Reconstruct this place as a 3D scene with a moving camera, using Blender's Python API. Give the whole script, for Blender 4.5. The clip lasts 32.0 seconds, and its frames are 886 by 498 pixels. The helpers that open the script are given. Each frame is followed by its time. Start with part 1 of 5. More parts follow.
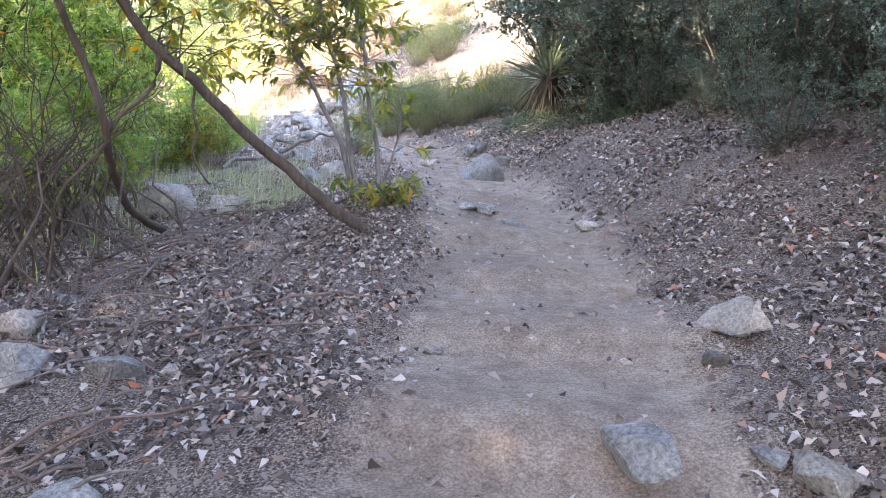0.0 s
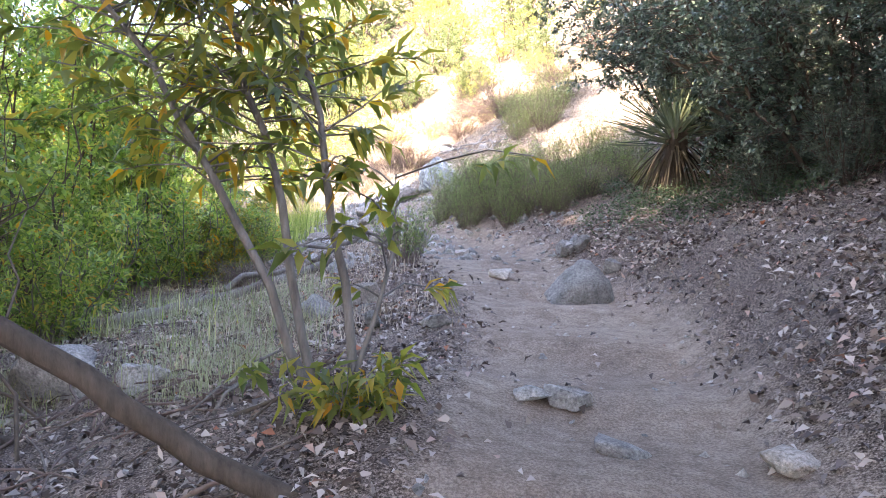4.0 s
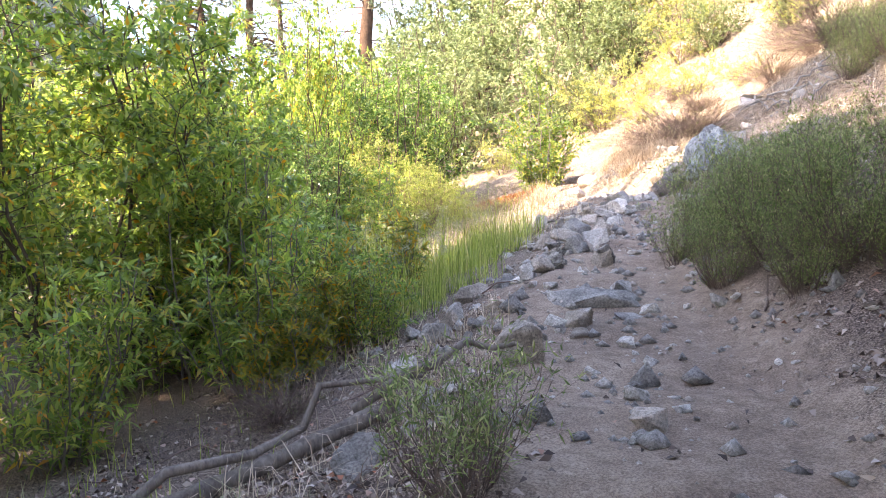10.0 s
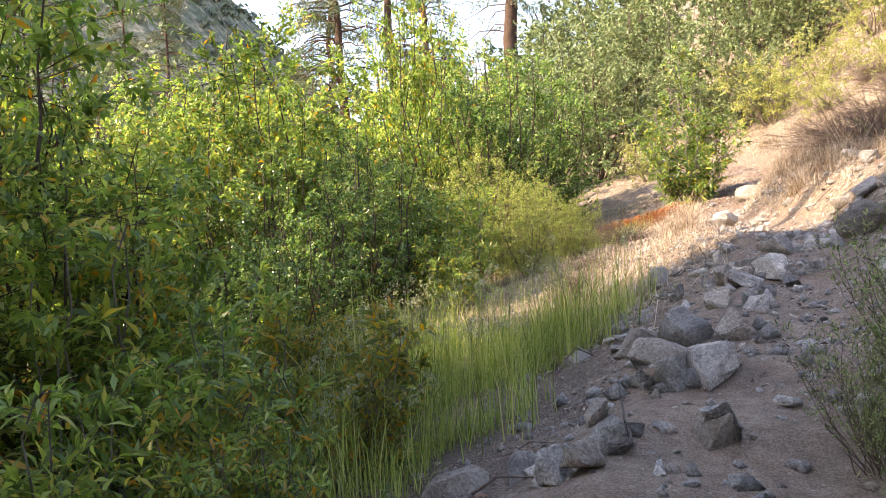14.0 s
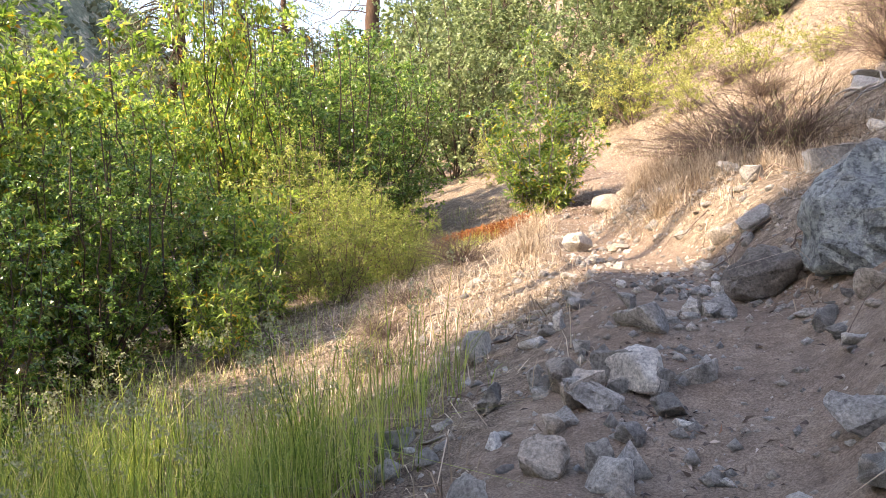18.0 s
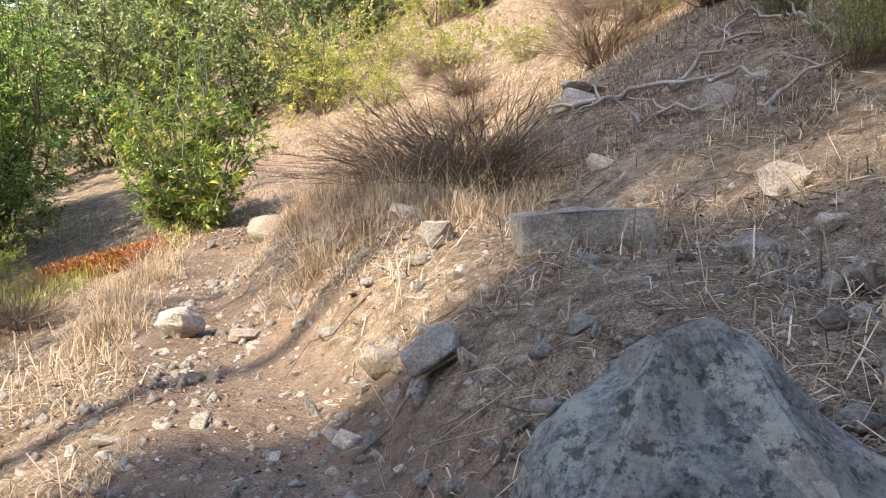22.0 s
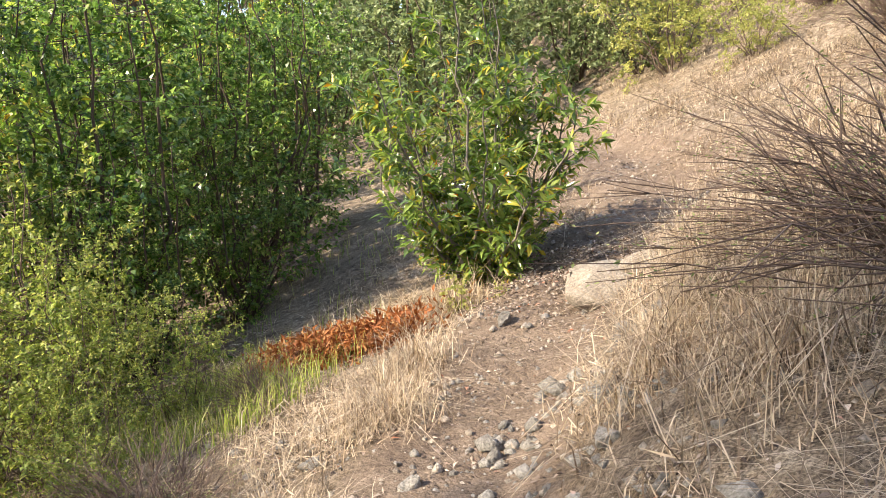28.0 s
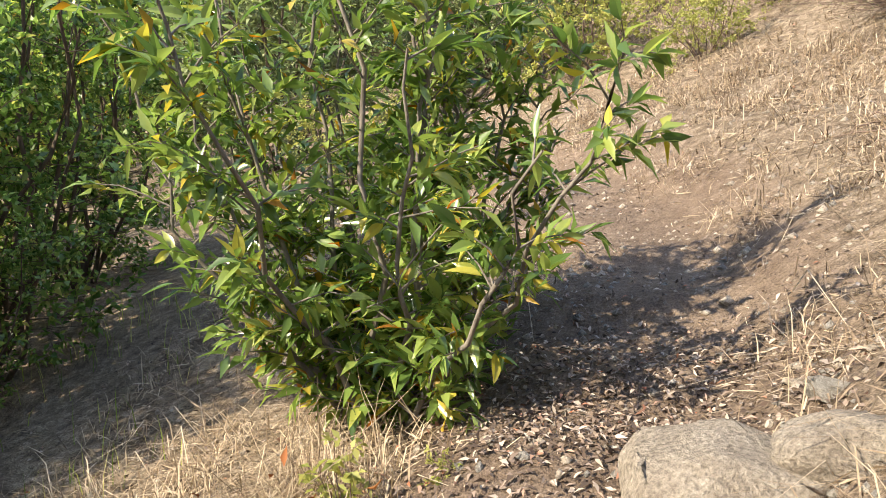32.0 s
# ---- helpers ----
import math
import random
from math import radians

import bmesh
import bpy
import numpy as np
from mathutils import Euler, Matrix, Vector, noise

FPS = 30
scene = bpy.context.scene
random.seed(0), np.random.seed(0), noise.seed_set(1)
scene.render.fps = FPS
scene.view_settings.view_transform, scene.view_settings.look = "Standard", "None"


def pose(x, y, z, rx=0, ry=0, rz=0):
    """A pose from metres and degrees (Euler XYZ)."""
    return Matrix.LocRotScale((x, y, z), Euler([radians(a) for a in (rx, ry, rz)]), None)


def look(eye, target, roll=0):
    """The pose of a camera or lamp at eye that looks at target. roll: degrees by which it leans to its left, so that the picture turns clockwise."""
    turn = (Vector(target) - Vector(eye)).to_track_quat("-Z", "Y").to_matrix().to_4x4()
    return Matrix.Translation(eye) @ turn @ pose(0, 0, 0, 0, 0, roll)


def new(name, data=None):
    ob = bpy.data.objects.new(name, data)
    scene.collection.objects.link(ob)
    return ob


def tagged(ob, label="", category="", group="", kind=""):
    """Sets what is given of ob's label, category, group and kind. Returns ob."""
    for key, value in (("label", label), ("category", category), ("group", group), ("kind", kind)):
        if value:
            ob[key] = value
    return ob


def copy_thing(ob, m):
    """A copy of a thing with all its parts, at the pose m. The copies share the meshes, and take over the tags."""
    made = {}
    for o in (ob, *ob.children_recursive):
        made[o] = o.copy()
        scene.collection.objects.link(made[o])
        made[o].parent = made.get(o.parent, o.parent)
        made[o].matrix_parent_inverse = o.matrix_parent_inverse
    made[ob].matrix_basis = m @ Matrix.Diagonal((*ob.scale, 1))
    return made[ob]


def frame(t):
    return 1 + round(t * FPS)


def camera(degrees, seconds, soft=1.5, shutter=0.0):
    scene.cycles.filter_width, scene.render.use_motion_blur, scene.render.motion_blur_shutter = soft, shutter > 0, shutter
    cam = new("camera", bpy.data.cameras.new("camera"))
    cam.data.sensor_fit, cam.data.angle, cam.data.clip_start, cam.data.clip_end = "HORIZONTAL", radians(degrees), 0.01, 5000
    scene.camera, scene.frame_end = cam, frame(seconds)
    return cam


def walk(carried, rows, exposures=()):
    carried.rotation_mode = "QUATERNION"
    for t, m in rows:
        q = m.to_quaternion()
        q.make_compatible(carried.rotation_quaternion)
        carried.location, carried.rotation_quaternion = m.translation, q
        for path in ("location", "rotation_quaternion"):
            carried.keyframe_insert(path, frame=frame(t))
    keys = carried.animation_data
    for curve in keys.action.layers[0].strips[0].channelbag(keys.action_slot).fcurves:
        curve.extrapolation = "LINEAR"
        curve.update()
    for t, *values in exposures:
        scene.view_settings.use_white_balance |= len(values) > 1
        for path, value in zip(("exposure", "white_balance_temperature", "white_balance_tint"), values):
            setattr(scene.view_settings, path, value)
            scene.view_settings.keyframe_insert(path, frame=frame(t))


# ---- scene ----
cam = camera(59.3, 32.0, soft=0.9)
PATH = [
    (0, (-0.037, 0.031, 1.586), (-0.036, 2.025, 1.421), 4.60),
    (0.5, (-0.048, 0.571, 1.649), (-0.062, 2.571, 1.611), 4.40),
    (1, (0.092, 0.910, 1.708), (0.065, 2.909, 1.740), 3.70),
    (1.5, (0.265, 1.320, 1.809), (0.228, 3.320, 1.813), 3.50),
    (2, (0.223, 1.668, 1.871), (0.134, 3.666, 1.858), 3.10),
    (2.5, (0.216, 1.999, 1.938), (0.057, 3.993, 1.935), 2.40),
    (4.5, (0.307, 3.540, 2.028), (-0.035, 5.510, 2.030), 2.20),
    (5, (0.269, 3.847, 2.060), (-0.054, 5.821, 2.054), 2.20),
    (5.5, (0.308, 4.072, 2.198), (-0.002, 6.048, 2.184), 2.20),
    (6, (0.475, 4.417, 2.341), (0.168, 6.393, 2.307), 2.00),
    (6.5, (0.519, 4.811, 2.405), (0.206, 6.786, 2.354), 1.70),
    (7, (0.554, 5.162, 2.546), (0.217, 7.132, 2.488), 1.40),
    (7.5, (0.738, 5.633, 2.594), (0.381, 7.600, 2.530), 1.40),
    (8, (0.616, 6.193, 2.623), (0.204, 8.149, 2.541), 1.30),
    (8.5, (0.645, 6.679, 2.743), (0.134, 8.609, 2.611), 0.90),
    (9, (0.625, 7.151, 2.888), (-0.247, 8.945, 2.736), -0.20),
    (9.5, (0.375, 7.596, 2.961), (-0.692, 9.283, 2.830), -0.90),
    (10, (0.245, 8.002, 2.952), (-0.848, 9.673, 2.834), -1.20),
    (10.5, (0.133, 8.376, 3.067), (-0.971, 10.040, 2.953), -1.20),
    (11, (-0.154, 8.725, 3.101), (-1.266, 10.385, 3.004), -1.40),
    (11.5, (-0.331, 9.151, 3.109), (-1.453, 10.804, 3.018), -1.60),
    (12, (-0.453, 9.627, 3.212), (-1.656, 11.223, 3.140), -1.90),
    (12.5, (-0.696, 10.091, 3.272), (-2.024, 11.586, 3.223), -2.10),
    (13, (-0.689, 10.506, 3.245), (-2.034, 11.982, 3.147), -2.60),
    (13.5, (-0.734, 10.968, 3.426), (-2.124, 12.401, 3.296), -2.80),
    (15.5, (-0.914, 12.423, 3.480), (-2.400, 13.761, 3.502), -3.80),
    (16, (-1.140, 12.643, 3.419), (-2.583, 14.028, 3.421), -3.50),
    (16.5, (-1.329, 12.927, 3.550), (-2.693, 14.385, 3.431), -3.10),
    (17, (-1.478, 13.360, 3.590), (-2.688, 14.944, 3.420), -2.20),
    (17.5, (-1.699, 13.703, 3.665), (-2.883, 15.306, 3.490), -1.70),
    (18, (-1.895, 14.016, 3.721), (-3.066, 15.631, 3.570), -1.60),
    (18.5, (-2.063, 14.437, 3.787), (-3.205, 16.073, 3.641), -1.50),
    (19, (-2.246, 14.794, 3.777), (-3.318, 16.476, 3.632), -1.20),
    (19.5, (-2.401, 15.233, 3.818), (-3.282, 17.023, 3.676), -0.70),
    (20, (-2.387, 15.757, 3.922), (-3.094, 17.622, 3.777), -0.30),
    (20.5, (-2.492, 16.085, 3.946), (-3.182, 17.956, 3.792), 0.00),
    (21, (-2.681, 16.540, 4.049), (-3.333, 18.423, 3.884), 0.30),
    (21.5, (-2.611, 16.903, 4.048), (-3.133, 18.824, 3.857), 0.70),
    (22, (-2.603, 17.245, 4.237), (-3.118, 19.166, 4.024), 0.80),
    (22.5, (-2.753, 17.480, 4.262), (-3.436, 19.351, 4.079), 0.40),
    (23, (-2.864, 17.830, 4.270), (-3.651, 19.661, 4.101), 0.10),
    (23.5, (-2.989, 18.165, 4.386), (-4.016, 19.874, 4.226), -0.30),
    (24, (-3.242, 18.376, 4.376), (-4.417, 19.986, 4.213), -1.00),
    (24.5, (-3.559, 18.729, 4.391), (-4.764, 20.318, 4.237), -1.10),
    (25, (-3.789, 19.163, 4.307), (-5.007, 20.741, 4.141), -1.40),
    (25.5, (-4.012, 19.557, 4.473), (-5.231, 21.132, 4.296), -1.50),
    (27.5, (-4.286, 20.706, 4.633), (-5.546, 22.243, 4.408), -3.40),
    (28, (-4.634, 21.173, 4.582), (-5.892, 22.700, 4.290), -3.40),
    (28.5, (-4.944, 21.595, 4.567), (-6.204, 23.115, 4.249), -3.50),
    (29, (-5.238, 21.989, 4.603), (-6.503, 23.502, 4.271), -3.50),
    (29.5, (-5.544, 22.268, 4.650), (-6.815, 23.775, 4.316), -3.40),
    (30, (-5.725, 22.554, 4.629), (-7.004, 24.054, 4.292), -3.60),
    (30.5, (-5.972, 22.800, 4.586), (-7.253, 24.297, 4.242), -3.60),
    (31, (-6.362, 23.064, 4.548), (-7.501, 24.678, 4.241), -2.50),
    (31.5, (-6.687, 23.504, 4.503), (-7.705, 25.203, 4.223), -1.80),
    (32, (-6.962, 23.972, 4.427), (-7.918, 25.711, 4.172), -1.40),
]
EXPOSURE = [(0, 4.0, 6500, 18), (1, 3.6, 6600, 19), (2, 3.68, 6650, 20), (5, 3.8, 6750, 21), (8, 3.6, 6900, 22), (9, 3.5, 7050, 22), (12, 2.7, 7400, 20), (16, 2.3, 7350, 19), (18, 2.3, 7300, 18), (20, 2.05, 7150, 15), (25, 1.9, 7000, 12), (28, 1.85, 6900, 11), (32, 1.7, 6850, 9)]
walk(cam, [(t, look(eye, target, roll)) for t, eye, target, roll in PATH], EXPOSURE)

# ---- light ----
SUN_TO = Vector((-0.42, -0.66, 0.62)).normalized()
world = bpy.data.worlds.new("sky")
scene.world = world
world.use_nodes = True
wn = world.node_tree
wn.nodes.clear()
sky = wn.nodes.new("ShaderNodeTexSky")
sky.sky_type, sky.sun_disc = "NISHITA", False
sky.sun_elevation = math.asin(SUN_TO.z)
sky.sun_rotation = math.atan2(SUN_TO.x, SUN_TO.y)
sky.dust_density, sky.air_density, sky.ozone_density = 1.0, 1.0, 1.3
bg = wn.nodes.new("ShaderNodeBackground")
bg.inputs["Strength"].default_value = 0.15
wout = wn.nodes.new("ShaderNodeOutputWorld")
wn.links.new(sky.outputs[0], bg.inputs["Color"])
wn.links.new(bg.outputs[0], wout.inputs["Surface"])
sun_data = bpy.data.lights.new("sun", "SUN")
sun_data.energy, sun_data.angle, sun_data.color = 3.4, radians(0.6), (1.0, 0.90, 0.72)
sun = new("sun", sun_data)
sun.matrix_world = look(SUN_TO * 60, (0, 0, 0))


# ---- materials ----
def nodes_of(name):
    m = bpy.data.materials.new(name)
    m.use_nodes = True
    nt = m.node_tree
    b = nt.nodes["Principled BSDF"]
    return m, nt, b


def ramp_node(nt, fac, stops):
    r = nt.nodes.new("ShaderNodeValToRGB")
    el = r.color_ramp.elements
    while len(el) < len(stops):
        el.new(0.5)
    for e, (p, c) in zip(el, stops):
        e.position, e.color = p, (*c, 1)
    nt.links.new(fac, r.inputs[0])
    return r.outputs[0]


def noise_node(nt, scale, detail=4.0, rough=0.6, vec=None):
    n = nt.nodes.new("ShaderNodeTexNoise")
    n.inputs["Scale"].default_value, n.inputs["Detail"].default_value, n.inputs["Roughness"].default_value = scale, detail, rough
    if vec is None:
        vec = nt.nodes.new("ShaderNodeNewGeometry").outputs["Position"]
    nt.links.new(vec, n.inputs["Vector"])
    return n.outputs["Fac"]


def mix_node(nt, fac, a, b, mode="MIX"):
    n = nt.nodes.new("ShaderNodeMix")
    n.data_type, n.blend_type = "RGBA", mode
    for sock, v in ((n.inputs[0], fac), (n.inputs[6], a), (n.inputs[7], b)):
        if isinstance(v, (int, float)):
            sock.default_value = v
        elif isinstance(v, tuple):
            sock.default_value = (*v, 1)
        else:
            nt.links.new(v, sock)
    return n.outputs[2]


def math_node(nt, op, a, b=0.0):
    n = nt.nodes.new("ShaderNodeMath")
    n.operation = op
    for sock, v in ((n.inputs[0], a), (n.inputs[1], b)):
        if isinstance(v, (int, float)):
            sock.default_value = v
        else:
            nt.links.new(v, sock)
    return n.outputs[0]


def bump_node(nt, b, height, strength, dist):
    n = nt.nodes.new("ShaderNodeBump")
    n.inputs["Strength"].default_value, n.inputs["Distance"].default_value = strength, dist
    nt.links.new(height, n.inputs["Height"])
    nt.links.new(n.outputs[0], b.inputs["Normal"])


def foliage(name, stops, rough=0.55, through_light=0.35, spec=0.4, glow=1.25):
    """Leaf: a colour of its own for every leaf, some light let through."""
    m, nt, b = nodes_of(name)
    geo = nt.nodes.new("ShaderNodeNewGeometry")
    info = nt.nodes.new("ShaderNodeObjectInfo")
    val = math_node(nt, "FRACT", math_node(nt, "ADD", geo.outputs["Random Per Island"], math_node(nt, "MULTIPLY", info.outputs["Random"], 0.63)))
    col = ramp_node(nt, val, stops)
    patch = noise_node(nt, 1.3, 2.0)
    hsv = nt.nodes.new("ShaderNodeHueSaturation")
    nt.links.new(col, hsv.inputs["Color"])
    nt.links.new(math_node(nt, "ADD", math_node(nt, "MULTIPLY", patch, 0.7), 0.65), hsv.inputs["Value"])
    b.inputs["Roughness"].default_value = rough
    b.inputs["Specular IOR Level"].default_value = spec
    nt.links.new(hsv.outputs[0], b.inputs["Base Color"])
    tr = nt.nodes.new("ShaderNodeBsdfTranslucent")
    bright = nt.nodes.new("ShaderNodeHueSaturation")
    bright.inputs["Value"].default_value, bright.inputs["Saturation"].default_value = glow, 1.1
    nt.links.new(hsv.outputs[0], bright.inputs["Color"])
    nt.links.new(bright.outputs[0], tr.inputs["Color"])
    mx = nt.nodes.new("ShaderNodeMixShader")
    mx.inputs[0].default_value = through_light
    nt.links.new(b.outputs[0], mx.inputs[1])
    nt.links.new(tr.outputs[0], mx.inputs[2])
    nt.links.new(mx.outputs[0], nt.nodes["Material Output"].inputs["Surface"])
    return m


def stone(name, dark, light, stain, lichen=0.0, scale=1.0):
    m, nt, b = nodes_of(name)
    tc = nt.nodes.new("ShaderNodeTexCoord").outputs["Object"]
    info = nt.nodes.new("ShaderNodeObjectInfo")
    big = noise_node(nt, 5 * scale, 5, 0.65, tc)
    fine = noise_node(nt, 60 * scale, 6, 0.75, tc)
    col = ramp_node(nt, big, [(0.3, dark), (0.55, light), (0.75, stain)])
    col = mix_node(nt, 0.75, col, ramp_node(nt, fine, [(0.33, (0.15, 0.15, 0.15)), (0.67, (0.88, 0.88, 0.88))]), "OVERLAY")
    if lichen:
        vor = noise_node(nt, 13 * scale, 10, 0.85, tc)
        spots = ramp_node(nt, vor, [(0.49, (0, 0, 0)), (0.54, (1, 1, 1))])
        col = mix_node(nt, math_node(nt, "MULTIPLY", spots, lichen), col, (0.44, 0.46, 0.42))
        rust = ramp_node(nt, noise_node(nt, 4 * scale, 4, 0.6, tc), [(0.56, (0, 0, 0)), (0.66, (1, 1, 1))])
        col = mix_node(nt, math_node(nt, "MULTIPLY", rust, 0.5), col, (0.34, 0.27, 0.19))
        pit = ramp_node(nt, noise_node(nt, 22 * scale, 8, 0.75, tc), [(0.41, (1, 1, 1)), (0.45, (0, 0, 0))])
        col = mix_node(nt, math_node(nt, "MULTIPLY", pit, 0.75), col, (0.06, 0.06, 0.06))
    hsv = nt.nodes.new("ShaderNodeHueSaturation")
    nt.links.new(col, hsv.inputs["Color"])
    geo = nt.nodes.new("ShaderNodeNewGeometry")
    both = math_node(nt, "FRACT", math_node(nt, "ADD", info.outputs["Random"], geo.outputs["Random Per Island"]))
    nt.links.new(math_node(nt, "ADD", math_node(nt, "MULTIPLY", both, 0.6), 0.7), hsv.inputs["Value"])
    nt.links.new(hsv.outputs[0], b.inputs["Base Color"])
    b.inputs["Roughness"].default_value = 0.9
    b.inputs["Specular IOR Level"].default_value = 0.25
    bump_node(nt, b, math_node(nt, "ADD", big, math_node(nt, "MULTIPLY", fine, 0.5)), 1.0, 0.05)
    return m


def bark(name, dark, light, scale=1.0):
    m, nt, b = nodes_of(name)
    tc = nt.nodes.new("ShaderNodeTexCoord").outputs["Object"]
    mp = nt.nodes.new("ShaderNodeMapping")
    mp.inputs["Scale"].default_value = (1, 1, 0.22)
    nt.links.new(tc, mp.inputs["Vector"])
    n = noise_node(nt, 34 * scale, 7, 0.7, mp.outputs[0])
    w = noise_node(nt, 3 * scale, 3, 0.6, tc)
    col = ramp_node(nt, n, [(0.32, dark), (0.68, light)])
    col = mix_node(nt, 0.4, col, ramp_node(nt, w, [(0.35, dark), (0.7, light)]))
    nt.links.new(col, b.inputs["Base Color"])
    b.inputs["Roughness"].default_value = 0.92
    b.inputs["Specular IOR Level"].default_value = 0.2
    bump_node(nt, b, n, 0.8, 0.012)
    return m


def straw(name, stops, rough=0.75, through_light=0.25):
    return foliage(name, stops, rough, through_light, 0.2, 1.1)


def soil():
    """Trodden dust on the trail, duff under the trees, straw-coloured earth on the open slope."""
    m, nt, b = nodes_of("trail_soil")
    att = lambda n: [setattr(a := nt.nodes.new("ShaderNodeAttribute"), "attribute_name", n), a.outputs["Fac"]][1]
    fine = noise_node(nt, 90, 8, 0.75)
    mid = noise_node(nt, 9, 6, 0.7)
    large = noise_node(nt, 1.1, 4, 0.6)
    dust = ramp_node(nt, mid, [(0.3, (0.215, 0.16, 0.123)), (0.55, (0.315, 0.242, 0.188)), (0.75, (0.41, 0.325, 0.26))])
    clay = ramp_node(nt, mid, [(0.3, (0.145, 0.105, 0.08)), (0.55, (0.225, 0.17, 0.132)), (0.75, (0.32, 0.25, 0.196))])
    dust = mix_node(nt, ramp_node(nt, att("open"), [(0.55, (0, 0, 0)), (1.0, (1, 1, 1))]), dust, clay)
    duff = ramp_node(nt, fine, [(0.34, (0.054, 0.038, 0.03)), (0.5, (0.16, 0.12, 0.097)), (0.66, (0.33, 0.265, 0.222))])
    earth = ramp_node(nt, mid, [(0.3, (0.088, 0.065, 0.047)), (0.5, (0.225, 0.175, 0.13)), (0.72, (0.43, 0.355, 0.275))])
    scrub = ramp_node(nt, noise_node(nt, 0.35, 6, 0.75), [(0.38, (0.075, 0.088, 0.06)), (0.52, (0.14, 0.145, 0.10)), (0.62, (0.30, 0.255, 0.19))])
    earth = mix_node(nt, att("scrub"), earth, scrub)
    col = mix_node(nt, att("open"), duff, earth)
    edge = math_node(nt, "ADD", att("trail"), math_node(nt, "MULTIPLY", math_node(nt, "SUBTRACT", mid, 0.5), 1.1))
    edge = ramp_node(nt, edge, [(0.25, (0, 0, 0)), (0.75, (1, 1, 1))])
    col = mix_node(nt, edge, col, dust)
    soft = math_node(nt, "SUBTRACT", 0.75, math_node(nt, "MULTIPLY", edge, 0.32))
    col = mix_node(nt, soft, col, ramp_node(nt, fine, [(0.40, (0.11, 0.10, 0.095)), (0.60, (0.88, 0.88, 0.87))]), "OVERLAY")
    speck = ramp_node(nt, noise_node(nt, 34, 5, 0.7), [(0.30, (0.16, 0.14, 0.13)), (0.42, (0.5, 0.5, 0.5)), (0.6, (0.5, 0.5, 0.5)), (0.72, (0.84, 0.82, 0.8))])
    col = mix_node(nt, soft, col, speck, "OVERLAY")
    col = mix_node(nt, 0.5, col, ramp_node(nt, large, [(0.35, (0.36, 0.34, 0.33)), (0.65, (0.64, 0.64, 0.62))]), "OVERLAY")
    nt.links.new(col, b.inputs["Base Color"])
    b.inputs["Roughness"].default_value = 0.97
    b.inputs["Specular IOR Level"].default_value = 0.1
    bump_node(nt, b, math_node(nt, "ADD", math_node(nt, "MULTIPLY", mid, 1.0), math_node(nt, "ADD", math_node(nt, "MULTIPLY", fine, 0.32), math_node(nt, "MULTIPLY", noise_node(nt, 28, 4, 0.6), math_node(nt, "MULTIPLY", att("open"), 0.7)))), 1.0, 0.05)
    return m


SOIL = soil()
GREY_STONE = stone("grey_stone", (0.17, 0.155, 0.142), (0.32, 0.295, 0.265), (0.46, 0.415, 0.365))
PALE_STONE = stone("pale_stone", (0.28, 0.255, 0.225), (0.48, 0.44, 0.39), (0.60, 0.55, 0.48))
DARK_STONE = stone("dark_stone", (0.10, 0.088, 0.078), (0.21, 0.185, 0.162), (0.36, 0.315, 0.27))
TAN_STONE = stone("tan_stone", (0.29, 0.24, 0.195), (0.41, 0.35, 0.29), (0.5, 0.44, 0.375))
LICHEN_STONE = stone("lichen_stone", (0.14, 0.15, 0.155), (0.27, 0.285, 0.285), (0.38, 0.345, 0.29), 0.85)
BARK_BROWN = bark("brown_bark", (0.045, 0.033, 0.024), (0.15, 0.115, 0.085))
BARK_GREY = bark("grey_bark", (0.10, 0.088, 0.075), (0.27, 0.235, 0.2))
BARK_PINE = bark("pine_bark", (0.03, 0.021, 0.016), (0.14, 0.085, 0.055), 0.35)
DEAD_WOOD = bark("bleached_dead_wood", (0.16, 0.142, 0.125), (0.42, 0.385, 0.345))
LOG_WOOD = bark("weathered_log_wood", (0.06, 0.046, 0.038), (0.31, 0.262, 0.22))
DRY_TWIG = bark("dry_twig", (0.09, 0.062, 0.05), (0.25, 0.18, 0.145))
WILLOW_LEAF = foliage("willow_leaf", [(0.0, (0.075, 0.135, 0.03)), (0.45, (0.19, 0.28, 0.058)), (0.82, (0.35, 0.43, 0.10)), (0.94, (0.48, 0.44, 0.10)), (1.0, (0.56, 0.26, 0.045))], 0.36, 0.5, 0.55, 1.5)
SAPLING_LEAF = foliage("sapling_leaf", [(0.0, (0.075, 0.135, 0.035)), (0.45, (0.165, 0.25, 0.06)), (0.88, (0.31, 0.38, 0.10)), (0.97, (0.50, 0.41, 0.07)), (1.0, (0.34, 0.12, 0.03))], 0.26, 0.42, 0.8, 1.4)
SHADE_LEAF = foliage("shade_sapling_leaf", [(0.0, (0.085, 0.115, 0.03)), (0.45, (0.18, 0.205, 0.045)), (0.85, (0.33, 0.28, 0.055)), (1.0, (0.56, 0.27, 0.04))], 0.4, 0.56, 0.5, 1.45)
OAK_LEAF = foliage("oak_leaf", [(0.0, (0.04, 0.062, 0.038)), (0.5, (0.095, 0.135, 0.088)), (0.85, (0.20, 0.245, 0.165)), (1.0, (0.33, 0.36, 0.25))], 0.36, 0.22, 0.6)
GREY_LEAF = foliage("grey_green_leaf", [(0.0, (0.11, 0.15, 0.06)), (0.6, (0.21, 0.26, 0.115)), (1.0, (0.32, 0.36, 0.18))], 0.55, 0.35, 0.4, 1.35)
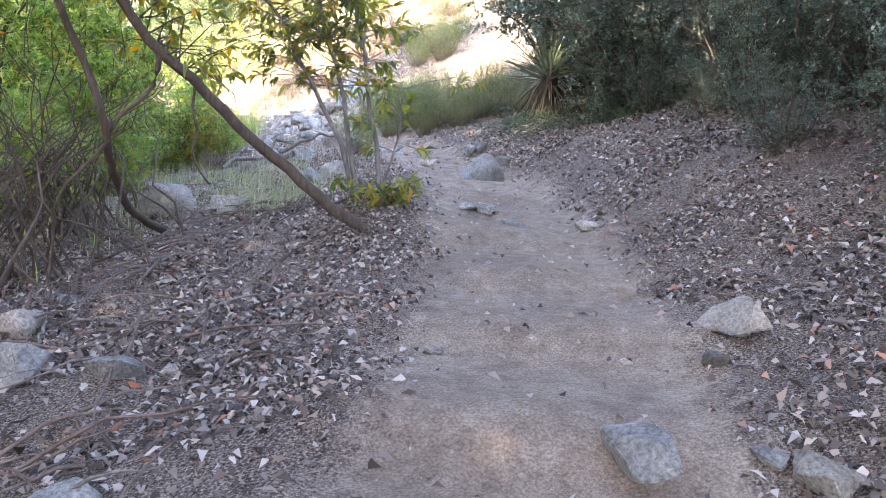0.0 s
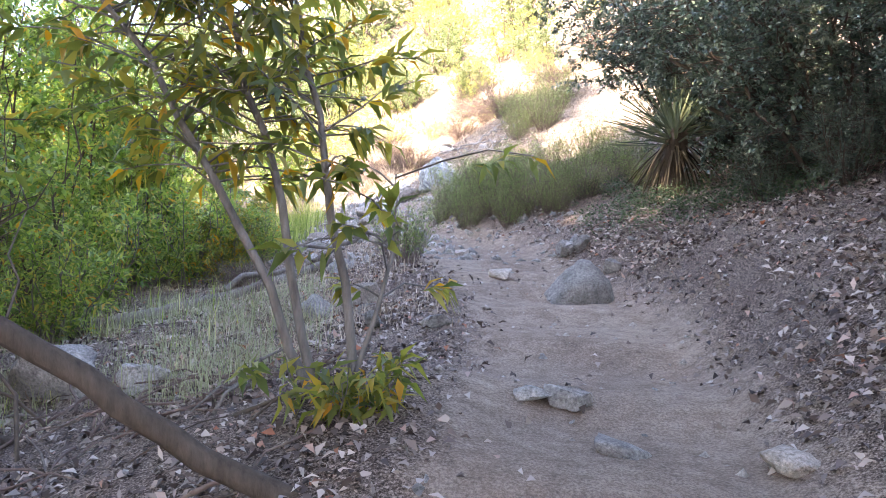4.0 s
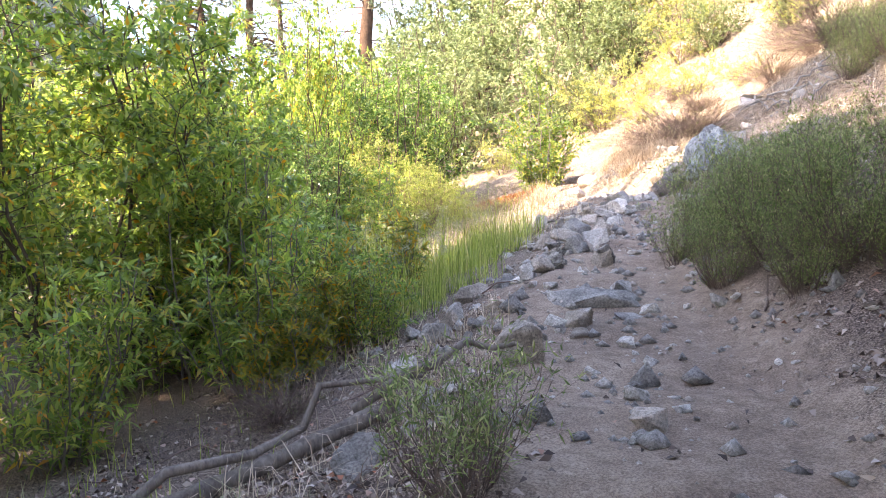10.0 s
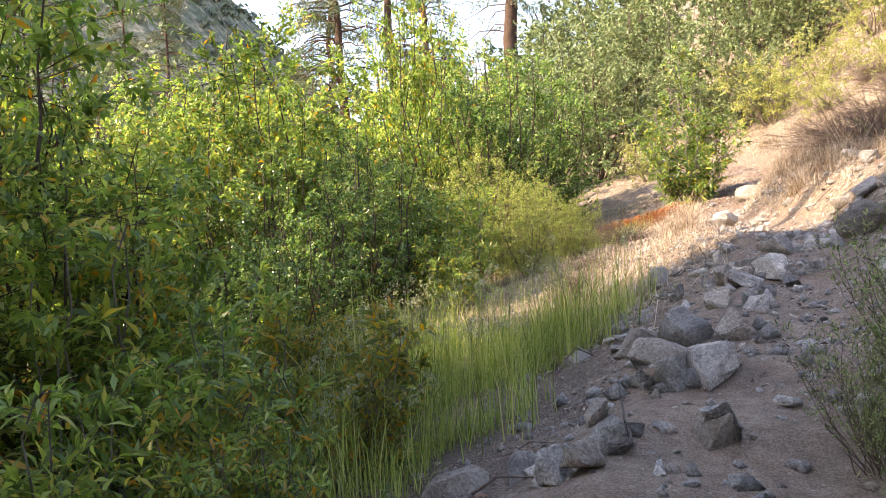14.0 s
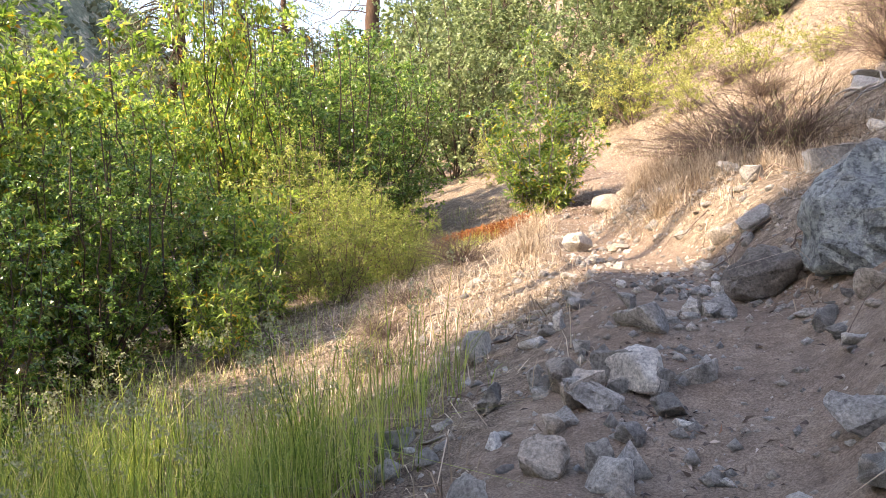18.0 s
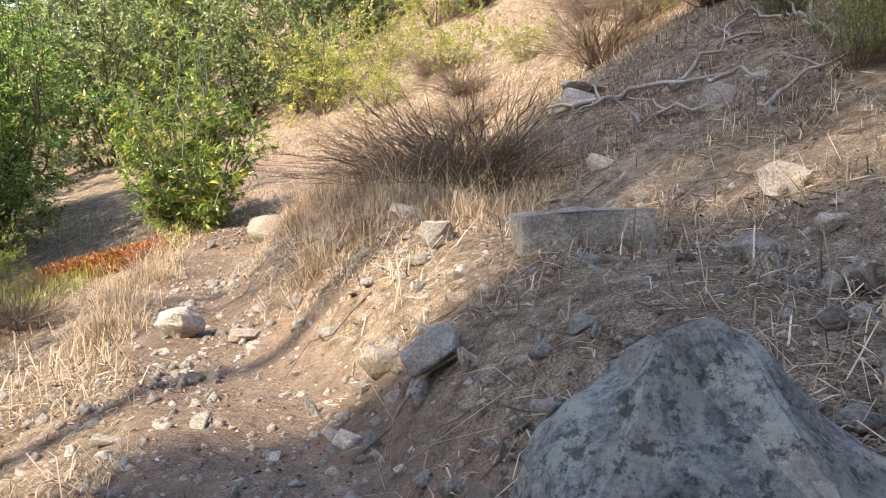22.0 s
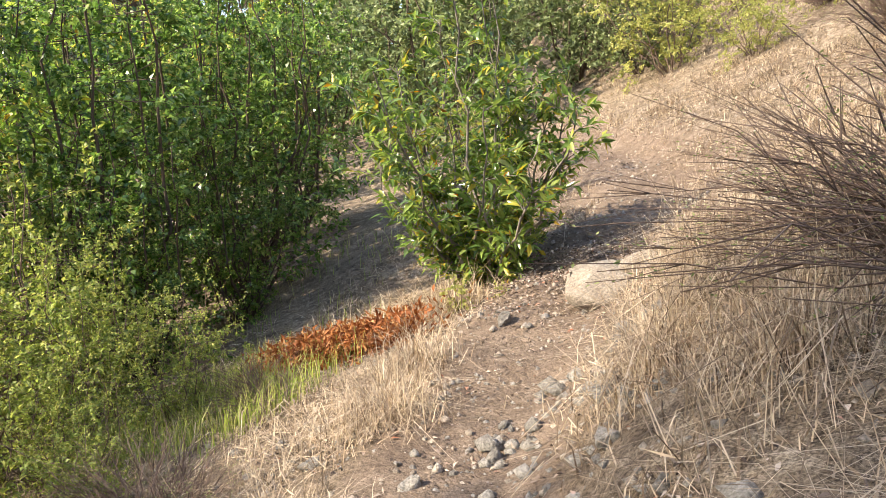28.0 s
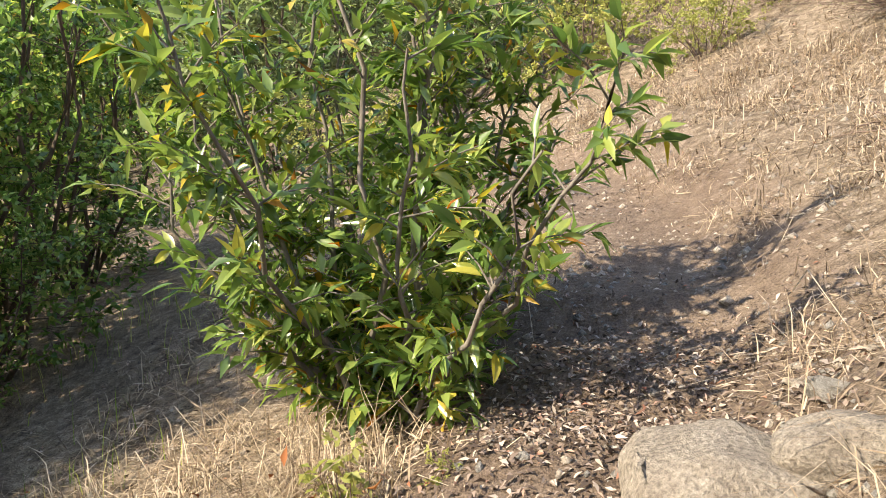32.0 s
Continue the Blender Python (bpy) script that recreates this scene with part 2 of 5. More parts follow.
YELLOW_LEAF = foliage("yellow_green_leaf", [(0.0, (0.25, 0.28, 0.08)), (0.6, (0.37, 0.385, 0.12)), (1.0, (0.5, 0.47, 0.18))], 0.55, 0.45, 0.4, 1.3)
BANK_LEAF = foliage("bank_shrub_leaf", [(0.0, (0.15, 0.205, 0.05)), (0.6, (0.29, 0.345, 0.085)), (1.0, (0.45, 0.44, 0.14))], 0.5, 0.43, 0.4, 1.35)
SAGE_LEAF = foliage("sage_leaf", [(0.0, (0.10, 0.14, 0.048)), (0.5, (0.205, 0.26, 0.092)), (0.85, (0.34, 0.385, 0.15)), (1.0, (0.48, 0.44, 0.23))], 0.7, 0.34, 0.2)
IVY_LEAF = foliage("ground_cover_leaf", [(0.0, (0.05, 0.08, 0.04)), (0.6, (0.09, 0.13, 0.06)), (1.0, (0.17, 0.20, 0.10))], 0.6, 0.2, 0.25)
DEEP_LEAF = foliage("deep_green_leaf", [(0.0, (0.06, 0.125, 0.03)), (0.5, (0.155, 0.25, 0.065)), (0.92, (0.31, 0.42, 0.125)), (1.0, (0.46, 0.45, 0.14))], 0.27, 0.4, 0.75, 1.4)
PINE_LEAF = foliage("pine_needle", [(0.0, (0.06, 0.085, 0.04)), (0.7, (0.13, 0.16, 0.07)), (1.0, (0.24, 0.21, 0.1))], 0.5, 0.15)
CHAPARRAL = foliage("chaparral_leaf", [(0.0, (0.07, 0.09, 0.06)), (1.0, (0.17, 0.19, 0.12))], 0.7, 0.1)
GREEN_BLADE = straw("green_grass", [(0.0, (0.11, 0.16, 0.04)), (0.45, (0.30, 0.38, 0.085)), (0.8, (0.52, 0.56, 0.16)), (1.0, (0.64, 0.57, 0.27))], 0.55, 0.45)
DRY_BLADE = straw("dry_grass", [(0.0, (0.10, 0.07, 0.05)), (0.22, (0.28, 0.205, 0.14)), (0.55, (0.47, 0.365, 0.26)), (1.0, (0.72, 0.60, 0.45))])
RED_DRY = straw("dead_fern", [(0.0, (0.18, 0.06, 0.025)), (0.6, (0.34, 0.13, 0.05)), (1.0, (0.46, 0.25, 0.11))])
LITTER = straw("leaf_litter", [(0.0, (0.05, 0.036, 0.03)), (0.35, (0.14, 0.10, 0.08)), (0.65, (0.28, 0.215, 0.175)), (0.92, (0.52, 0.435, 0.365)), (1.0, (0.34, 0.12, 0.06))], 0.7, 0.1)
YUCCA_LEAF = foliage("yucca_leaf", [(0.0, (0.09, 0.125, 0.07)), (0.7, (0.18, 0.215, 0.125)), (1.0, (0.32, 0.33, 0.19))], 0.45, 0.1)
YUCCA_DEAD = straw("dead_yucca_leaf", [(0.0, (0.05, 0.037, 0.024)), (0.7, (0.13, 0.10, 0.065)), (1.0, (0.24, 0.19, 0.12))])
UMBEL = straw("dry_flower_head", [(0.0, (0.27, 0.29, 0.14)), (1.0, (0.44, 0.43, 0.27))])


# ---- helpers ----
def link_mesh(name, verts, faces, material, parent=None, label="", smooth=False):
    me = bpy.data.meshes.new(name)
    if isinstance(verts, np.ndarray) and isinstance(faces, np.ndarray):
        n, k = faces.shape
        me.vertices.add(len(verts))
        me.vertices.foreach_set("co", np.ascontiguousarray(verts, np.float32).ravel())
        me.loops.add(n * k)
        me.loops.foreach_set("vertex_index", np.ascontiguousarray(faces, np.int32).ravel())
        me.polygons.add(n)
        me.polygons.foreach_set("loop_start", np.arange(0, n * k, k, dtype=np.int32))
        me.update(calc_edges=True)
    else:
        me.from_pydata([tuple(v) for v in verts], [], [tuple(f) for f in faces])
    if smooth:
        me.polygons.foreach_set("use_smooth", np.ones(len(me.polygons), bool))
    me.materials.append(material)
    ob = new(name, me)
    ob.parent = parent
    if label:
        ob["label"] = label
    return ob


def part(name, bm, material, parent, label="", smooth=True):
    me = bpy.data.meshes.new(name)
    for f in bm.faces:
        f.smooth = smooth
    bm.to_mesh(me)
    bm.free()
    me.materials.append(material)
    ob = new(name, me)
    ob.parent = parent
    if label:
        ob["label"] = label
    return ob


def thing(name, label, category, place, group=""):
    ob = new(name)
    ob.location = place
    ob.empty_display_size = 0.1
    return tagged(ob, label, category, group)


def unit(v):
    return v / np.maximum(np.linalg.norm(v, axis=-1, keepdims=True), 1e-9)


def tubes(lines, sides=6):
    """Round limbs: lines of (points, radii)."""
    vs, fs, at = [], [], 0
    ang = np.linspace(0, 2 * np.pi, sides, endpoint=False)
    for pts, rad in lines:
        pts, rad = np.asarray(pts, float), np.asarray(rad, float)
        way = unit(np.gradient(pts, axis=0))
        ref = np.where(np.abs(way[:, 2:]) > 0.9, [[1.0, 0, 0]], [[0, 0, 1.0]])
        a = unit(np.cross(way, ref))
        b = np.cross(way, a)
        ring = pts[:, None] + rad[:, None, None] * (np.cos(ang)[None, :, None] * a[:, None] + np.sin(ang)[None, :, None] * b[:, None])
        vs.append(ring.reshape(-1, 3))
        n = len(pts)
        i, j = np.meshgrid(np.arange(n - 1), np.arange(sides), indexing="ij")
        k = (j + 1) % sides
        q = np.stack([i * sides + j, i * sides + k, (i + 1) * sides + k, (i + 1) * sides + j], -1).reshape(-1, 4)
        fs.append(q + at)
        at += n * sides
    return np.vstack(vs), np.vstack(fs)


def leaves(base, way, up, length, width, fold=0.25, droop=0.15, simple=False):
    """Many leaves: lens-shaped, folded along the midrib, tips drooping."""
    way = unit(way)
    side = unit(np.cross(way, up))
    up = np.cross(side, way)
    L, W = length[:, None], width[:, None]
    mid = base + way * L * 0.45
    tip = base + way * L - up * L * droop
    lt = mid - side * W * 0.5 + up * W * fold
    rt = mid + side * W * 0.5 + up * W * fold
    n = len(base)
    i = np.arange(n)[:, None]
    if simple:
        v = np.stack([base, rt, tip, lt], 1).reshape(-1, 3)
        return v, i * 4 + np.array([[0, 1, 2, 3]])
    v = np.stack([base, rt, tip, lt, mid], 1).reshape(-1, 3)
    f = np.stack([i * 5 + np.array([[0, 1, 2, 4]]), i * 5 + np.array([[0, 4, 2, 3]])], 1).reshape(-1, 4)
    return v, f


def blades(base, height, width, lean, rng, bend=0.5):
    """Grass blades: a tapering strip that bows over."""
    n = len(base)
    a = rng.uniform(0, 2 * np.pi, n)
    out = np.stack([np.cos(a), np.sin(a), np.zeros(n)], 1)
    side = np.stack([-np.sin(a), np.cos(a), np.zeros(n)], 1)
    h, w, l = height[:, None], width[:, None], lean[:, None]
    z = np.array([[0, 0, 1.0]])
    p1 = base + z * h * 0.55 + out * l * h * 0.3
    p2 = base + z * h * (1 - 0.25 * bend * l) + out * l * h
    v = np.stack([base - side * w * 0.5, base + side * w * 0.5, p1 + side * w * 0.4, p1 - side * w * 0.4, p2 + side * w * 0.05, p2 - side * w * 0.05], 1).reshape(-1, 3)
    i = np.arange(n)[:, None]
    f = np.stack([i * 6 + np.array([[0, 1, 2, 3]]), i * 6 + np.array([[3, 2, 4, 5]])], 1).reshape(-1, 4)
    return v, f


def curve(a, b, sag, rng, n=7, wob=0.03):
    """A bowed, slightly crooked line from a to b."""
    u = np.linspace(0, 1, n)[:, None]
    a, b = np.asarray(a, float), np.asarray(b, float)
    p = a + (b - a) * u + np.asarray(sag, float) * 4 * u * (1 - u)
    q = rng.normal(0, wob, (n, 3)) * np.linalg.norm(b - a)
    q[0] = q[-1] = 0
    return p + q


def plant(rng, height, spread, stems, twigs, twig_len, per_twig, leaf_len, leaf_wid, lean=(0, 0), low=0.15, stem_r=0.02, simple=False, droop=0.2, erect=0.5, taper=0.35, bunch=1):
    """A many-stemmed woody plant round its own origin: limbs, and the leaves on their twigs, which stand in bunches at the ends of side branches."""
    k_tw = 2 if simple else 4
    limbs, base, way = [], [], []
    for k in range(stems):
        a = rng.uniform(0, 2 * np.pi)
        r0 = spread * 0.12 * rng.random()
        foot = np.array([np.cos(a) * r0, np.sin(a) * r0, -0.1])
        hk = height * rng.uniform(0.6, 1.0)
        rk = spread * np.sqrt(rng.random()) * 0.75
        head = np.array([np.cos(a) * rk + lean[0] * hk, np.sin(a) * rk + lean[1] * hk, hk])
        line = curve(foot, head, np.array([np.cos(a), np.sin(a), 0]) * 0.08 * hk, rng, 9, 0.018)
        limbs.append((line, np.linspace(stem_r, stem_r * 0.25, 9) * hk / height))
        nt = max(2, int(twigs / stems / bunch))
        f = rng.uniform(low, 1.0, nt) ** 0.85
        s = f * 8
        i0 = np.minimum(s.astype(int), 7)
        p = line[i0] + (line[i0 + 1] - line[i0]) * (s - i0)[:, None]
        ta = rng.uniform(0, 2 * np.pi, nt)
        tl = twig_len * rng.uniform(0.5, 1.15, nt) * (1 - (1 - taper) * f)
        tip = p + np.stack([np.cos(ta) * tl, np.sin(ta) * tl, tl * rng.normal(erect, 0.35, nt)], 1)
        for q, e, l in zip(p, tip, tl):
            tw = curve(q, e, (0, 0, 0.06 * twig_len), rng, k_tw, 0.05)
            limbs.append((tw, np.linspace(stem_r * 0.22, stem_r * 0.08, k_tw)))
            ends = [(q, e)]
            if bunch > 1:
                ends = []
                for j in range(bunch):
                    c = q + (e - q) * rng.uniform(0.2, 1.0)
                    w = unit(rng.normal(0, 1, 3)) + unit(e - q) * 0.7 + np.array((0, 0, 0.35))
                    ends.append((c, c + w * l * rng.uniform(0.25, 0.6)))
                    limbs.append((np.array(ends[-1]), np.array((0.09, 0.04)) * stem_r))
            for c, h in ends:
                m = per_twig
                u = rng.uniform(0.15, 1.05, m)
                base.append(c + (h - c) * u[:, None] + rng.normal(0, 0.012, (m, 3)))
                way.append(unit((h - c)[None] + 0 * u[:, None]) * 0.6 + unit(rng.normal(0, 1, (m, 3))) * 0.8)
    base, way = np.vstack(base), np.vstack(way)
    n = len(base)
    up = unit(np.array([[0, 0, 1.0]]) + rng.normal(0, 0.45, (n, 3)))
    lv, lf = leaves(base, way, up, leaf_len * rng.uniform(0.6, 1.25, n), leaf_wid * rng.uniform(0.7, 1.2, n), 0.25, droop, simple)
    return limbs, lv, lf


def shrub(name, label, category, place, limbs, lv, lf, wood, leaf, group="", sides=5, parts=("stem", "foliage")):
    ob = thing(name, label, category, place, group)
    thick = max(r[0] for _, r in limbs)
    v1, f1 = tubes([l for l in limbs if l[1][0] > thick * 0.3], sides + 1)
    thin = [l for l in limbs if l[1][0] <= thick * 0.3]
    if thin:
        v2, f2 = tubes(thin, 3)
        v1, f1 = np.vstack([v1, v2]), np.vstack([f1, f2 + len(v1)])
    link_mesh(parts[0], v1, f1, wood, ob, smooth=True)
    link_mesh(parts[1], lv, lf, leaf, ob)
    return ob


def put(x, y, dz=0.0, turn=0.0, size=1.0, tilt=0.0):
    """A pose on the ground."""
    return pose(x, y, g1(x, y) + dz, tilt, 0, turn) @ Matrix.Scale(size, 4)


def copy_of(ob, x, y, turn, size, label="", dz=-0.03):
    c = copy_thing(ob, put(x, y, dz, turn, size))
    if label:
        c["label"] = label
    return c


def rock_mesh(rng, sx, sy, sz, material, name, rough=0.5, points=16, cut=2, peak=False, sharp=30):
    """A broken stone: the hull of a few points, its edges worn, its faces uneven."""
    bm = bmesh.new()
    p = unit(rng.normal(0, 1, (points, 3)))
    p = np.sign(p) * np.abs(p) ** 0.8 * rng.uniform(0.85, 1.1, (points, 1))
    if peak == "box":
        p = np.array([(i, j, k) for i in (-1, 1) for j in (-1, 1) for k in (-1, 1)] + [(i, j, k) for i in (-0.3, 0.4) for j in (-1, 1) for k in (-1.02, 1.05)], float) * rng.uniform(0.88, 1.06, (16, 3))
    elif peak:
        p = np.array([(-0.72, -0.8, -1), (0.1, -1.0, -1), (0.9, -0.85, -1), (-0.66, -0.8, -0.1), (0.4, -0.85, 0.05), (1.02, -0.2, -0.5), (-1.0, 0.1, 0.1), (-0.66, -0.45, 0.4), (-0.40, -0.25, 1.05), (-0.08, -0.22, 1.2), (0.06, 0.15, 1.0), (-0.35, 0.3, 0.9), (0.5, -0.4, 0.3), (-0.95, 0.6, -1), (0.0, 1.0, -1), (1.0, 0.6, -1), (0.5, 0.8, -0.1), (-0.5, 0.85, 0.1), (-0.98, -0.2, -0.8), (1.04, 0.0, -0.9)])
    for q in p:
        bm.verts.new((q[0] * sx * 0.5, q[1] * sy * 0.5, q[2] * sz * 0.5))
    res = bmesh.ops.convex_hull(bm, input=bm.verts[:])
    loose = [v for v in bm.verts if not v.link_faces]
    bmesh.ops.delete(bm, geom=loose, context="VERTS")
    bmesh.ops.dissolve_limit(bm, angle_limit=radians(4), verts=bm.verts[:], edges=bm.edges[:])
    bmesh.ops.bevel(bm, geom=bm.edges[:], offset=min(sx, sy, sz) * 0.035, segments=1, affect="EDGES", profile=0.6)
    bmesh.ops.triangulate(bm, faces=bm.faces[:])
    bmesh.ops.subdivide_edges(bm, edges=[e for e in bm.edges if e.calc_length() > max(sx, sy) * 0.11], cuts=cut, use_grid_fill=True)
    bmesh.ops.triangulate(bm, faces=bm.faces[:])
    size = max(sx, sy, sz)
    off = Vector(rng.uniform(-50, 50, 3))
    for v in bm.verts:
        q = v.co / size
        k = noise.noise(q * 2.5 + off) * 0.13 + (0.06 - abs(noise.noise(q * 5.5 + off * 1.3)) * 0.22) * 0.7 + noise.noise(q * 7 + off) * 0.07 + noise.noise(q * 17 + off) * 0.032
        v.co += v.co.normalized() * k * size * rough
    me = bpy.data.meshes.new(name)
    for f in bm.faces:
        f.smooth = True
    bm.to_mesh(me)
    bm.free()
    me.materials.append(material)
    try:
        me.set_sharp_from_angle(angle=radians(sharp))
    except AttributeError:
        pass
    return me


def rock(x, y, w, h, rng, material, label, group="", name="rock", deep=None, sink=0.3, turn=None, tilt=8.0, rough=0.5, points=16, cut=2, peak=False, sharp=30):
    deep = w * rng.uniform(0.75, 1.15) if deep is None else deep
    me = rock_mesh(rng, w, deep, h / (1 - sink), material, name, rough, points, cut, peak, sharp)
    ob = new(name, me)
    z = g1(x, y)
    ob.matrix_world = pose(x, y, z + h / (1 - sink) * (0.5 - sink), rng.normal(0, tilt), rng.normal(0, tilt), rng.uniform(0, 360) if turn is None else turn)
    return tagged(ob, label, "rock", group)


# ---- the lie of the land ----
TRAIL = [(-0.1, -60, -6.0), (-0.1, -12, -1.6), (-0.05, -4, -0.40), (0.0, 0.0, 0.22), (0.25, 2, 0.63), (0.45, 4, 0.99), (0.42, 6, 1.29),
         (0.3, 8, 1.54), (-0.1, 9.5, 1.76), (-0.65, 11, 1.93), (-1.3, 12.4, 2.06), (-1.9, 13.5, 2.22), (-2.45, 15, 2.44),
         (-2.85, 16.5, 2.64), (-3.1, 17.8, 2.82), (-3.6, 19, 2.96), (-4.55, 20.6, 2.98), (-5.35, 21.6, 2.95), (-6.45, 23, 2.97),
         (-7.2, 24.6, 3.03), (-7.7, 26, 3.22), (-8.0, 27.5, 3.44), (-8.5, 29.5, 3.75), (-10.6, 32, 4.1), (-15, 35.8, 4.2),
         (-22, 40, 4.3), (-30, 46, 5.2), (-60, 75, 8)]


def spline(rows, step):
    rows = np.array(rows, float)
    out = []
    for k in range(len(rows) - 1):
        a, b, c, d = rows[max(k - 1, 0)], rows[k], rows[k + 1], rows[min(k + 2, len(rows) - 1)]
        n = max(2, int(np.linalg.norm(c - b) / step))
        la, lc = np.linalg.norm(b - a) + 1e-6, np.linalg.norm(d - c) + 1e-6
        l = np.linalg.norm(c - b)
        m0 = (c - a) / (la + l) * l
        m1 = (d - b) / (lc + l) * l
        u = np.linspace(0, 1, n, endpoint=False)[:, None]
        out.append((2 * u**3 - 3 * u**2 + 1) * b + (u**3 - 2 * u**2 + u) * m0 + (-2 * u**3 + 3 * u**2) * c + (u**3 - u**2) * m1)
    return np.vstack(out)


LINE = spline(TRAIL, 0.7)
WAY = np.gradient(LINE[:, :2], axis=0)
WAY /= np.linalg.norm(WAY, axis=1)[:, None]


def lateral(x, y):
    """Signed distance from the trail's centre (right is plus), the trail's height and its y there."""
    x, y = np.atleast_1d(np.asarray(x, float)), np.atleast_1d(np.asarray(y, float))
    d_out, z_out, s_out = np.empty_like(x), np.empty_like(x), np.empty_like(x)
    for i in range(0, len(x), 20000):
        px, py = x[i:i + 20000, None] - LINE[:, 0], y[i:i + 20000, None] - LINE[:, 1]
        q = px * px + py * py
        w = (q + 0.15) ** -4.0
        w /= w.sum(1, keepdims=True)
        side = px * WAY[:, 1] - py * WAY[:, 0]
        d_out[i:i + 20000] = (w * side).sum(1)
        z_out[i:i + 20000] = (w * (LINE[:, 2] + 0)).sum(1)
        s_out[i:i + 20000] = (w * LINE[:, 1]).sum(1)
    return d_out, z_out, s_out


def ramp(v, a, b):
    t = np.clip((v - a) / (b - a), 0, 1)
    return t * t * (3 - 2 * t)


def ground(x, y):
    d, z, s = lateral(x, y)
    # right bank: a low cut beside the trail, then the hillside
    u = np.maximum(d - 0.55, 0)
    steep = 0.30 + 0.14 * (1 - ramp(s, 8, 10)) * ramp(s, 3.5, 5.5) + 0.03 * ramp(s, 10, 16) + 0.13 * ramp(s, 17, 20)
    right = steep * u + 0.022 * np.minimum(u, 9) ** 2 + 0.4 * np.maximum(u - 9, 0)
    right = np.where(right > 40, 40 + (right - 40) * 0.2, right)
    cut = np.interp(s, [4.5, 6.5, 9, 10, 14, 17, 21, 22.5, 25, 27, 30, 36], [0, 0.24, 0.24, 0.17, 0.2, 0.32, 0.34, 0.46, 0.46, 0.18, 0.25, 0.1])
    near = 0.5 - 0.3 * ramp(s, 11, 17)
    right = right + cut * ramp(d, near, near + 0.9) * (1 - ramp(d, 1.4, 2.5) * ramp(s, 14, 17))
    # left bank, falling to the creek, and the far side of the valley
    v = np.maximum(-d - 0.75 + 0.35 * ramp(s, 12, 15), 0)
    fall = 0.22 + 0.22 * ramp(s, 9, 13) - 0.06 * ramp(s, 19, 22)
    deep = 1.7 + 0.7 * ramp(s, 18, 26)
    left = -deep * (1 - np.exp(-fall * v / deep)) + 0.36 * np.maximum(v - 26, 0) * ramp(v, 26, 60)
    # the heap of litter round the young tree
    left = left + 0.15 * np.exp(-((x + 0.75) ** 2 + (y - 6.2) ** 2) / 0.5)
    left = np.where(left > 62, 62 + (left - 62) * 0.05, left)
    ridge = 84 * np.exp(-((x + 255) / 85) ** 2 - ((y - 85) / 95) ** 2)
    return z + right + left + ridge




def axis(parts):
    out = []
    for a, b, step in parts:
        out += list(np.arange(a, b, step))
    return np.array(out + [parts[-1][1]])


def bumps(x, y):
    """Small unevenness of the earth, calmer on the trail."""
    d, _, s = lateral(x, y)
    calm = 1 - 0.6 * np.exp(-(d / 0.7) ** 2)
    n = np.array([noise.noise((a * 0.9, b * 0.9, 0.3)) * 0.07 + noise.noise((a * 3.1, b * 3.1, 4.0)) * 0.028 + noise.noise((a * 9, b * 9, 8.0)) * 0.010 for a, b in zip(x, y)])
    far = np.array([noise.noise((a * 0.05, b * 0.05, 2.0)) for a, b in zip(x, y)]) * np.clip((np.abs(d) - 14) / 20, 0, 1) * 5
    return n * calm * np.clip(1.6 - np.abs(d) / 40, 0.3, 1) + far


GX = axis([(-420, -120, 25), (-120, -40, 5), (-40, -16, 1.0), (-16, -11, 0.30), (-11, 5, 0.085), (5, 12, 0.5), (12, 40, 2.5), (40, 120, 10), (120, 420, 30)])
GY = axis([(-300, -60, 20), (-60, -6, 2), (-6, 1, 0.3), (1, 33, 0.1), (33, 50, 0.6), (50, 90, 3), (90, 420, 20)])
gx, gy = np.meshgrid(GX, GY)
fx, fy = gx.ravel(), gy.ravel()
lat, _, along = lateral(fx, fy)
fz = ground(fx, fy) + bumps(fx, fy)
nx, ny = len(GX), len(GY)
ii, jj = np.meshgrid(np.arange(ny - 1), np.arange(nx - 1), indexing="ij")
quads = np.stack([ii * nx + jj, ii * nx + jj + 1, (ii + 1) * nx + jj + 1, (ii + 1) * nx + jj], -1).reshape(-1, 4)
earth = link_mesh("ground", np.stack([fx, fy, fz], 1), quads, SOIL, smooth=True)
tagged(earth, "dusty dirt trail across a dry hillside above a creek bed", "ground", kind="structure")
wide = 0.62 + 0.25 * ramp(along, 10, 13) - 0.36 * ramp(along, 18.5, 20.5) + 0.4 * ramp(along, 25, 27.5)
trail_mask = 1 - ramp(np.abs(lat - 0.05), wide * 0.55, wide * 1.6)
open_mask = np.clip(ramp(along, 13, 21) + 0 * lat, 0, 1) * (1 - 0.25 * ramp(-lat, 3, 6))
scrub_mask = ramp(-lat, 24, 45)
for nm, val in (("trail", trail_mask), ("open", np.maximum(open_mask, scrub_mask)), ("scrub", scrub_mask)):
    at = earth.data.attributes.new(nm, "FLOAT", "POINT")
    at.data.foreach_set("value", val.astype(np.float32))



def top(x, y):
    """Height of the finished ground at many places."""
    x, y = np.asarray(x, float), np.asarray(y, float)
    Z = fz.reshape(ny, nx)
    i = np.clip(np.searchsorted(GX, x) - 1, 0, nx - 2)
    j = np.clip(np.searchsorted(GY, y) - 1, 0, ny - 2)
    u, v = (x - GX[i]) / (GX[i + 1] - GX[i]), (y - GY[j]) / (GY[j + 1] - GY[j])
    return Z[j, i] * (1 - u) * (1 - v) + Z[j, i + 1] * u * (1 - v) + Z[j + 1, i] * (1 - u) * v + Z[j + 1, i + 1] * u * v


def g1(x, y):
    return float(top([x], [y])[0])


